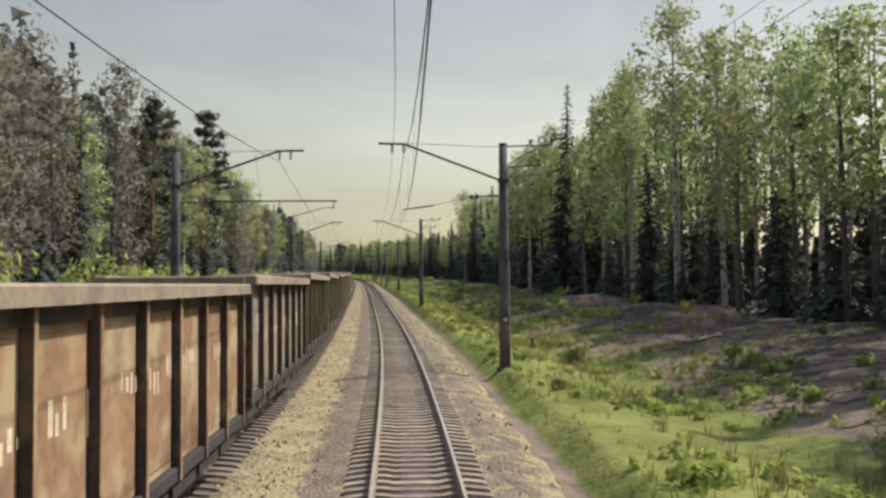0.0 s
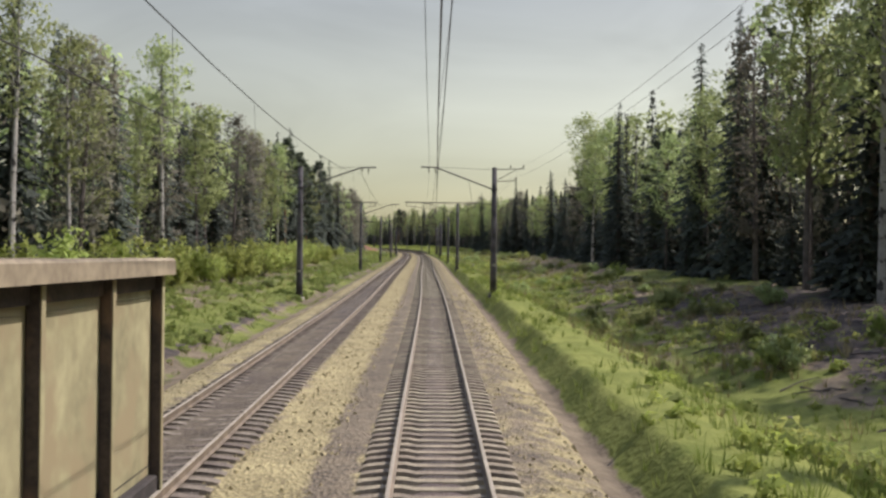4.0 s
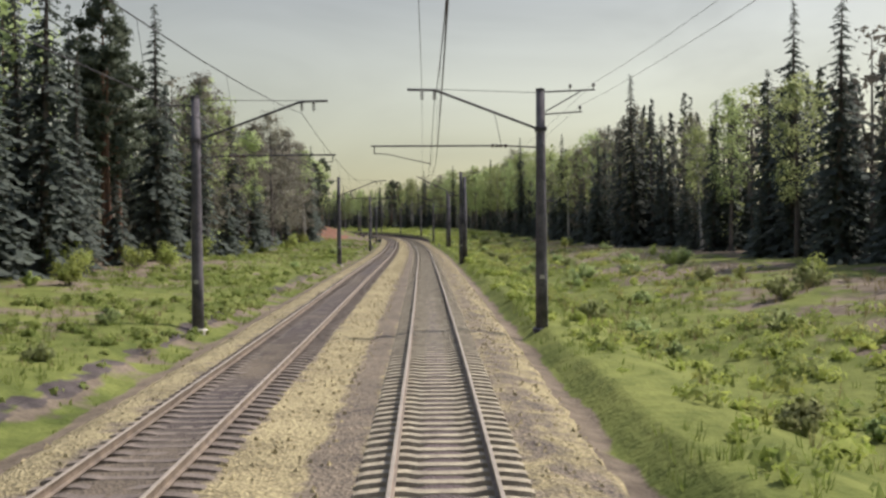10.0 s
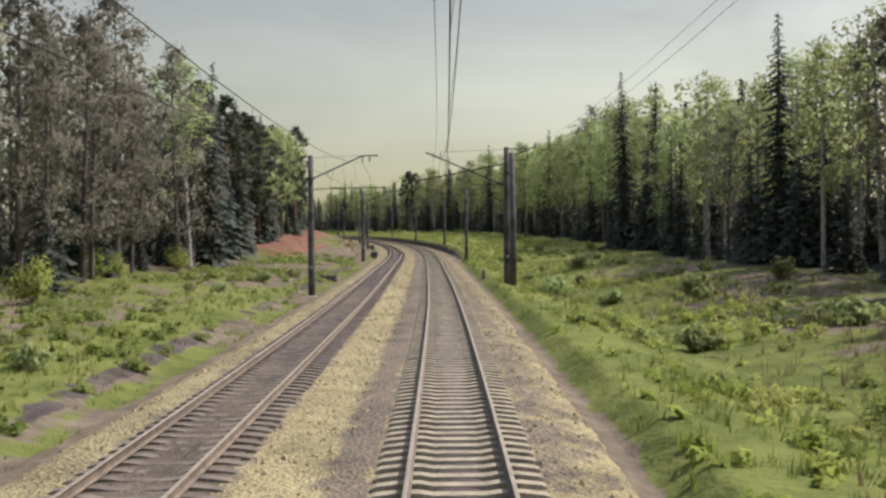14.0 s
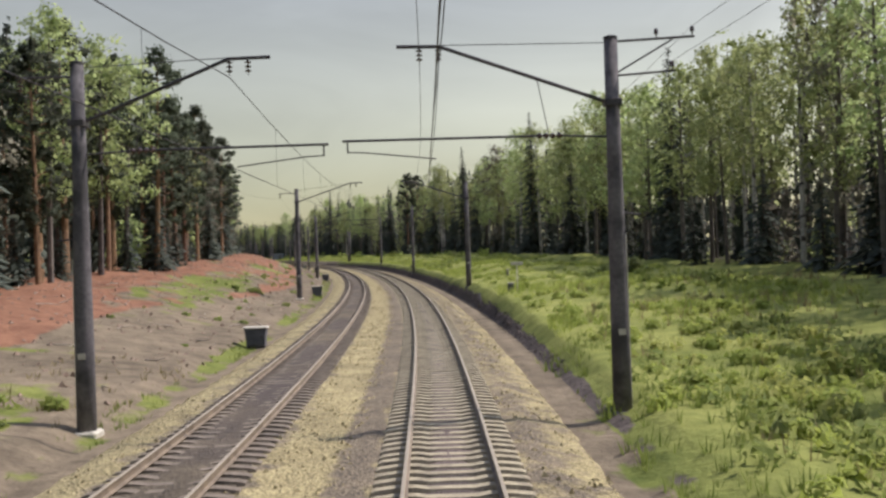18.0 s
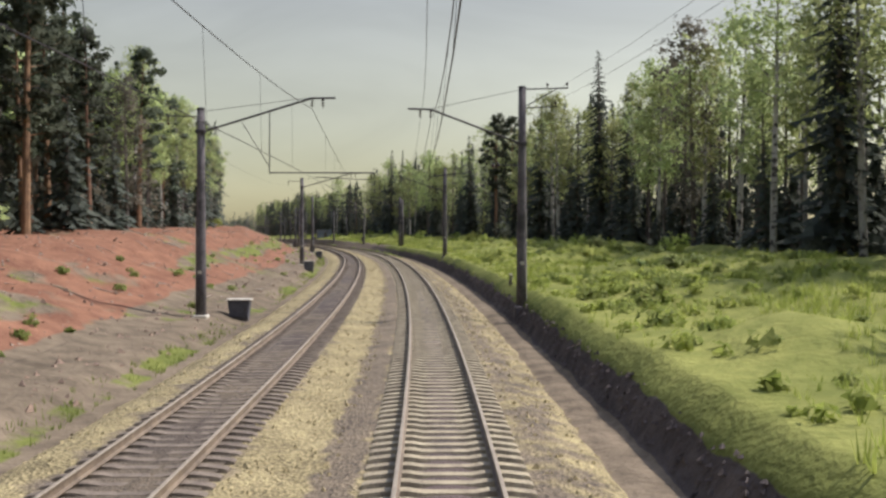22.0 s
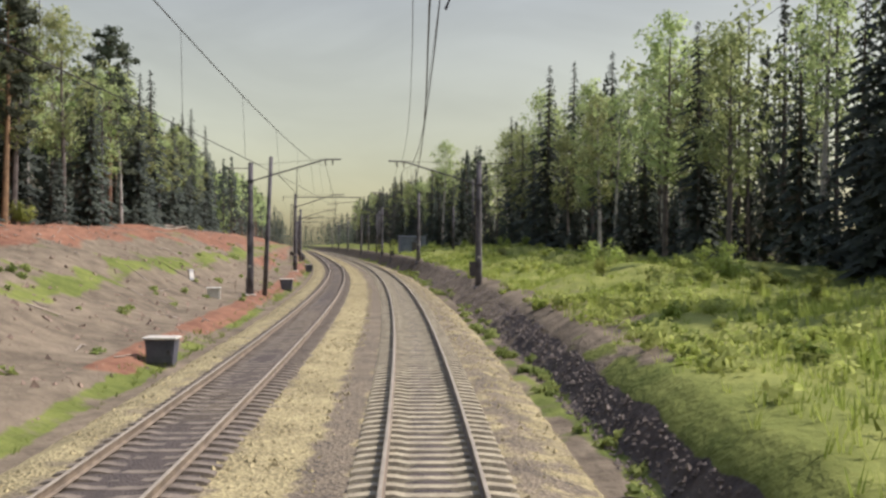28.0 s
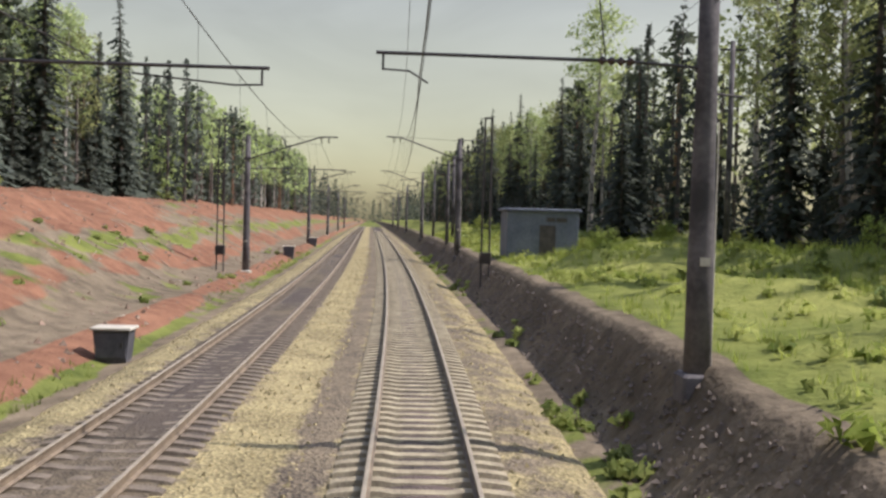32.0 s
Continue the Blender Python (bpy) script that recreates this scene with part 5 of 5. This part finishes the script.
part("board", Build().box(-.38, .38, -.03, .0, 1.82, 2.02, .01), M_WHITE, sg, "pale flat board")
for s, l, h in ((53.6, 8.0, .7), (425, 3.9, .75), (240, 6.8, .7), (591.6, 4.85, .5), (524, 8.2, .5)):
    mk = post_thing("marker_post", "short dark concrete marker post in the grass", "marker post", s, l, h, .11)
    part("marker_cap", Build().box(-.12, .12, -.12, .12, h - .02, h + .06, .02), M_LID, mk)
for s, l, h in ((872, 5.0, 7.6), (880, 6.2, 8.4), (897, 5.4, 8.0), (826, 12.5, 6.5), (835, 17.0, 11.0)):
    up = post_thing("utility_pole", "dark upright concrete pole beside the line", "pole", s, l, h, .15)
    part("cross_arm", Build().box(-.7, .7, -.04, .04, h - .5, h - .4), M_STEEL, up)


def frame_mast(s, l, h):
    """Two legs tied at the top and by rungs."""
    t = thing("frame_mast", "slim steel frame mast of two legs tied by rungs", "mast")
    for y in (-.22, .22):
        part("leg", Build().tube([(y, 0, -.4), (y * .8, 0, h)], .05, 6), M_STEEL, t)
    part("top_bar", Build().box(-.24, .24, -.04, .04, h - .05, h + .03), M_STEEL, t)
    for k in range(1, 6):
        part("rung", Build().box(-.22, .22, -.02, .02, h * k / 6 - .03, h * k / 6 + .03), M_STEEL, t)
    part("weight", Build().box(-.3, .3, -.2, .2, 1.0, 1.6, .05), M_UNDER, t, "dark tension weights")
    t.matrix_basis = stand(s, l, float(ground_z(s, l)))


plank = thing("timber_plank", "pale sawn timber lying askew on the clay bank", "plank")
part("board", Build().box(-.14, .14, -1.3, 1.3, .0, .12, .01), M_LID, plank)
plank.matrix_basis = stand(755.2, -14.2, float(ground_z(755.2, -14.2)) + .12, 12, 14)
cab = thing("equipment_cabinet", "pale grey equipment cabinet on the red bank", "cabinet")
part("body", Build().box(-.4, .4, -.3, .3, -.1, .55, .03), M_LID, cab)
part("lid", Build().box(-.45, .45, -.35, .35, .55, .62, .02), M_WHITE, cab)
cab.matrix_basis = stand(748.5, -11.6, float(ground_z(748.5, -11.6)), 8)
cab = thing("equipment_cabinet", "narrow dark equipment cabinet at the mast foot", "cabinet")
part("body", Build().box(-.25, .25, -.2, .2, -.1, 1.15, .03), M_BOX, cab)
part("door", Build().box(-.19, .19, -.22, -.2, .1, 1.05), M_BOX, cab)
part("handle", Build().box(.1, .14, -.25, -.22, .55, .7), M_STEEL, cab)
cab.matrix_basis = stand(756.0, -10.4, float(ground_z(756.0, -10.4)))
cab = thing("cable_box", "small grey metal cable box standing in the grass", "cable box")
part("body", Build().box(-.19, .19, -.15, .15, -.2, .52, .02), M_RELAY, cab)
part("lid", Build().box(-.22, .22, -.18, .18, .52, .57, .015), M_LID, cab)
part("door", Build().box(-.15, .15, -.165, -.15, .08, .46), M_RELAY, cab)
cab.matrix_basis = stand(505.5, 5.9, float(ground_z(505.5, 5.9)), 6)
mk = post_thing("marker_post", "short dark concrete marker post on the cut bank", "marker post", 508.3, 4.05, .95, .09)
part("marker_cap", Build().box(-.1, .1, -.1, .1, .93, 1.0, .02), M_POLE, mk)
cv = thing("culvert", "small dark concrete culvert mouth in the ditch", "culvert")
part("head_wall", Build().box(-1.3, 1.3, -.12, .12, .35, .62, .03).box(-1.3, -.8, -.12, .12, -.5, .35, .02).box(.8, 1.3, -.12, .12, -.5, .35, .02), M_POLE, cv)
part("channel", Build().box(-.8, .8, 1.2, 1.3, -.5, .35).box(-.85, -.8, .12, 1.3, -.5, .35).box(.8, .85, .12, 1.3, -.5, .35).box(-.85, .85, .12, 1.3, .35, .4), M_BOX, cv)
cv.matrix_basis = stand(426.3, -9.8, float(ground_z(426.3, -9.8)) - .42, -12)
frame_mast(835.4, 4.3, 8.6)
frame_mast(846, -11.2, 9.4)


def hut(s, l):
    t = thing("equipment_hut", "low grey-blue sheet-metal hut half hidden in tall grass", "hut")
    part("wall", Build().box(-2.1, 2.1, -1.5, 1.5, 0, 2.9, .03), M_HUT, t)
    part("roof", Build().box(-2.25, 2.25, -1.65, 1.65, 2.9, 3.06, .04), M_HUT, t)
    part("door", Build().box(-.2, .75, -1.54, -1.5, .1, 2.1, .01), M_BOX, t)
    part("vent", Build().box(.2, 1.4, -1.53, -1.5, 2.3, 2.55), M_BOX, t)
    for k in range(6):
        part("rib", Build().box(-2.1 + .7 * k, -2.04 + .7 * k, -1.53, -1.5, .05, 2.85), M_HUT, t)
    t.matrix_basis = stand(s, l, float(ground_z(s, l)) - .1)


hut(842, 8.2)


def log(s, l, length, r, turn, rise=0.0):
    t = thing("fallen_log", "bare grey fallen trunk lying on the clearing", "log", "felled trunks")
    b = Build().tube([(-length / 2, 0, r), (0, .1, r * 1.1), (length / 2, 0, r + rise)], [r, r * .85, r * .5], 8)
    part("trunk", b, M_TIMBER, t)
    b = Build().tube([(length * .2, .05, r), (length * .3, .5, r + .5)], [r * .4, r * .15], 5)
    part("branch_stub", b, M_TIMBER, t)
    t.matrix_basis = stand(s, l, float(ground_z(s, l)) - .02, turn)


rng_l = np.random.RandomState(21)
for k in range(14):
    log(rng_l.uniform(640, 860), rng_l.uniform(-30, -25), rng_l.uniform(2.5, 5.5), rng_l.uniform(.09, .18), rng_l.uniform(0, 180), rng_l.uniform(0, .5))
for k in range(12):
    log(rng_l.uniform(30, 400), rng_l.uniform(15, 24), rng_l.uniform(2, 4.5), rng_l.uniform(.08, .15), rng_l.uniform(0, 180), rng_l.uniform(0, .4))


# ---------------------------------------------------------------- grass, stones
def blades(name, label, mat, s, l, h, seed, per=6, width=.02, spread=.16):
    rng = np.random.RandomState(seed)
    n = len(s)
    p = at(s, l, ground_z(s, l) - .03).repeat(per, 0)
    hh = h.repeat(per) * rng.uniform(.55, 1.15, n * per)
    a = rng.rand(n * per) * 6.283
    d = np.stack([np.cos(a), np.sin(a), 0 * a], -1)
    sd = np.stack([-np.sin(a), np.cos(a), 0 * a], -1) * (width * (.7 + hh[:, None]))
    base = p + d * spread * rng.rand(n * per, 1)
    tip = base + d * (hh * rng.uniform(.15, .6, n * per))[:, None] + np.array([0, 0, 1]) * hh[:, None]
    V = np.stack([base - sd, base + sd, tip], 1).reshape(-1, 3)
    return tagged(new(name, mesh_of(name, V, np.arange(len(V)).reshape(-1, 3), mat)), label, "grass", kind="stuff")


rng_g = np.random.RandomState(31)


def meadow(s0, s1, l0, l1, n, patch):
    s, l = rng_g.uniform(s0, s1, n), rng_g.uniform(l0, l1, n)
    p = at(s, l, 0)
    f = rough_field(p[:, 0] + 13, p[:, 1] + 5, patch)
    keep = rng_g.rand(n) < np.clip(f * 1.7 - .25, .05, 1)
    return s[keep], l[keep], f[keep]


s, l, f = meadow(5, 480, 3.7, 15, 17000, 5)
blades("grass", "uneven green grass on the verge", M_GRASS, s, l, .16 + .3 * f, 41)
s, l, f = meadow(480, 900, 4.9, 20, 24000, 4)
keep = l > 4.9 + 1.5 * smooth01(s, 690, 770) * (1 - .6 * smooth01(s, 778, 808))
s, l, f = s[keep], l[keep], f[keep]
blades("grass", "tall lush yellow-green grass on the terrace", M_LUSH, s, l, .22 + .45 * f ** 2, 42)
s, l, f = meadow(100, 470, -20, -10.2, 13000, 5)
blades("grass", "short green meadow grass", M_GRASS, s, l, .12 + .2 * f, 43)
s, l, f = meadow(5, 500, 6, 22, 6500, 6)
blades("dry_grass", "dry straw-coloured grass left from last year", M_STRAW, s, l, .3 + .4 * f, 44)
s, l, f = meadow(100, 480, -26, -9.0, 5000, 6)
blades("dry_grass", "dry straw-coloured tufts", M_STRAW, s, l, .12 + .25 * f, 45)

M_WEED = material("weed leaves", (0.13, 0.185, 0.045), (0.33, 0.37, 0.12), size=0.7, rough=0.7, leaf=0.55)


def weeds(name, label, mat, s0, s1, l0, l1, n, size, seed):
    """Low leafy clumps in the grass, thicker in some places."""
    rng = np.random.RandomState(seed)
    s, l = rng.uniform(s0, s1, n), rng.uniform(l0, l1, n)
    p = at(s, l, ground_z(s, l))
    f = rough_field(p[:, 0] + 23, p[:, 1] + 61, 6.0)
    keep = rng.rand(n) < np.clip(2.2 * f - .5, .2, 1)
    p, f = p[keep], f[keep]
    r = size * rng.uniform(.5, 1.3, len(p)) * (.5 + f)
    V, N = leaf_cloud(rng, p + np.stack([0 * r, 0 * r, .35 * r], -1), r, len(p) * 26, .12, .55, .1)
    return tagged(new(name, leafy_mesh(name, V, unit(N + [0, 0, .6]), mat)), label, "weeds", kind="stuff")


weeds("weeds", "lush low weeds and young shoots on the terrace", M_BUSH, 590, 900, 5.8, 15, 1500, .5, 71)
weeds("weeds", "leafy green weeds in the tall grass", M_WEED, 485, 900, 6.0, 20, 1500, .38, 72)
weeds("weeds", "leafy weeds on the grassy verge", M_WEED, 5, 480, 5, 18, 1700, .45, 73)
weeds("weeds", "yellow-green shoots on the verge", M_BUSH, 60, 480, 6, 18, 1100, .45, 74)
weeds("weeds", "low green weeds at the meadow's edge", M_WEED, 120, 470, -22, -13, 700, .45, 75)
weeds("weeds", "tufts of weeds on the clay bank", M_WEED, 480, 890, -17.5, -9.8, 300, .22, 76)
weeds("weeds", "weeds at the foot of the cut bank", M_WEED, 690, 890, 3.0, 4.0, 260, .22, 77)
weeds("grass_tufts", "uneven tufts of lush grass on the terrace", M_LUSH, 465, 900, 5.3, 20, 2900, .3, 78)
weeds("grass_tufts", "coarse green tufts on the grassy verge", M_LUSH, 5, 470, 4.1, 14, 2400, .28, 79)
weeds("grass_tufts", "coarse tufts in the meadow", M_GRASS, 100, 470, -20, -10.3, 1900, .24, 80)
weeds("weeds", "dark weeds along the low cut beside the ballast", M_WEED, 100, 460, -10.5, -9.1, 800, .26, 81)
s, l, f = meadow(100, 890, -9.3, -8.2, 4200, 4)
blades("grass", "thin green fringe beside the ballast shoulder", M_GRASS, s, l, .1 + .2 * f, 46)


def stones(name, label, mat, s, l, z, size, seed):
    rng = np.random.RandomState(seed)
    n = len(s)
    p = at(s, l, z)
    r = size[:, None, None] * rng.uniform(.6, 1.2, (n, 5, 1))
    a = rng.rand(n, 1) * 6.283 + np.array([0, 2.09, 4.19])[None]
    ring = np.stack([np.cos(a), np.sin(a), -.25 + .3 * rng.rand(n, 3)], -1)
    V = np.concatenate([ring, np.array([[[0, 0, .75]]]).repeat(n, 0) + rng.uniform(-.35, .35, (n, 1, 3)), np.array([[[0, 0, -.6]]]).repeat(n, 0)], 1) * r + p[:, None]
    i = np.arange(n)[:, None] * 5
    F = np.concatenate([i + [0, 1, 3], i + [1, 2, 3], i + [2, 0, 3]])
    return tagged(new(name, mesh_of(name, V.reshape(-1, 3), F, mat)), label, "stones", kind="stuff")


M_STONE = material("loose ballast stone", (0.14, 0.115, 0.065), (0.54, 0.46, 0.25), size=7.0, rough=0.95, bump=0.2, grit=0.01, fine=3.0)
n = 40000
s = rng_g.uniform(8, 900, n) ** 1.0
l = np.where(rng_g.rand(n) < .45, rng_g.uniform(-3.9, -1.9, n), np.where(rng_g.rand(n) < .7, rng_g.uniform(1.2, 3.2, n), rng_g.uniform(-8.2, -6.3, n)))
stones("loose_ballast", "loose pale ballast stones", M_STONE, s, l, np.interp(l, BED_L, BED_Z), rng_g.uniform(.04, .085, n), 51)
n = 9500
s = rng_g.uniform(690, 900, n)
l = 3.5 + rng_g.rand(n) * (.75 + 1.2 * smooth01(s, 690, 770) * (1 - .6 * smooth01(s, 778, 808)))
stones("rubble", "dark rubble on the cut face of the bank", M_RUBBLE, s, l, ground_z(s, l) + .03, rng_g.uniform(.03, .075, n) + .06 * rng_g.rand(n) ** 5, 52)
n = 2500
s = rng_g.uniform(475, 690, n)
l = rng_g.uniform(3.9, 4.4, n)
stones("soil_clods", "dark clods on the cut bank face", M_TRUNK, s, l, ground_z(s, l), rng_g.uniform(.04, .12, n), 54)
n = 12000
s, l = rng_g.uniform(470, 900, n), rng_g.uniform(-24, -8.6, n)
stones("clods", "clods and stones strewn on the bare bank", material("clay clod", (0.12, 0.09, 0.07), (0.36, 0.26, 0.19), size=5.0, rough=0.95, bump=0.2, grit=0.01, fine=3.0),
       s, l, ground_z(s, l), .04 + .16 * rng_g.rand(n) ** 3, 53)


def sticks(name, label, mat, n, s0, s1, l0, l1, seed):
    """Thin branches and twigs that lie about."""
    rng = np.random.RandomState(seed)
    b = Build()
    for k in range(n):
        s, l, turn, r = rng.uniform(s0, s1), rng.uniform(l0, l1), rng.rand() * 6.283, rng.uniform(.5, 1.6)
        d = np.array([math.cos(turn), math.sin(turn)]) * r * .5
        ends = [at(s - d[1], l - d[0], float(ground_z(s - d[1], l - d[0])) + .02), at(s, l, float(ground_z(s, l)) + rng.uniform(.03, .14)), at(s + d[1], l + d[0], float(ground_z(s + d[1], l + d[0])) + rng.uniform(.02, .2))]
        b.tube(ends, [.03, .024, .008], 4, False)
    return tagged(new(name, b.data(name, mat)), label, "branches", kind="stuff")


sticks("branch_litter", "dead grey branches strewn on the clay bank", M_TIMBER, 420, 470, 880, -27, -9.5, 61)
sticks("brushwood", "dark felled brushwood on the cleared strip", M_TRUNK, 900, 2, 170, 11, 21, 63)
sticks("branch_litter", "dead branches on the cleared ground", M_TIMBER, 300, 20, 430, 9, 23, 62)

# ---------------------------------------------------------------- sleepers
SLEEPER_X = [-1.35, -1.28, -.95, -.6, -.4, .4, .6, .95, 1.28, 1.35]
SLEEPER_Z = [-.245, -.22, -.182, -.182, -.215, -.215, -.182, -.182, -.22, -.245]


def sleeper_arrays():
    V, F = [], []
    for x, z in zip(SLEEPER_X, SLEEPER_Z):
        V += [(x, -.15, -.34), (x, -.115, z), (x, .115, z), (x, .15, -.34)]
    for i in range(len(SLEEPER_X) - 1):
        o = 4 * i
        F += [(o, o + 1, o + 5, o + 4), (o + 1, o + 2, o + 6, o + 5), (o + 2, o + 3, o + 7, o + 6)]
    e = 4 * (len(SLEEPER_X) - 1)
    F += [(3, 2, 1, 0), (e, e + 1, e + 2, e + 3)]
    return np.array(V), F


SL_V, SL_F = sleeper_arrays()
SLEEPER, SLEEPER_OLD = mesh_of("sleeper", SL_V, SL_F, M_SLEEPER), mesh_of("sleeper", SL_V, SL_F, M_SLEEPER_OLD)
PITCH = .52
for (tr, c), (n0, n1) in zip(tracks, ((20, 320), (215, 365))):
    V, F = [], []
    for k in range(-20, 1960):
        s = k * PITCH
        if n0 <= k < n1:
            part("sleeper", SLEEPER_OLD if c else SLEEPER, None, tr, m=stand(s, c, -.022 if c else 0))
        else:
            h = heading(s) + random.uniform(-.006, .006)
            x, y, z = at(s, c, random.uniform(-.006, .004) - (.022 if c else 0))
            R = np.array([[math.cos(h), -math.sin(h), 0], [math.sin(h), math.cos(h), 0], [0, 0, 1]])
            o = len(V) * len(SL_V)
            V.append(SL_V @ R.T + [x, y, z])
            F += [tuple(o + i for i in f) for f in SL_F]
    ob = part("sleepers", mesh_of("sleepers", np.concatenate(V), F, M_SLEEPER_OLD if c else M_SLEEPER), None, tr)
    ob["kind"] = "stuff"
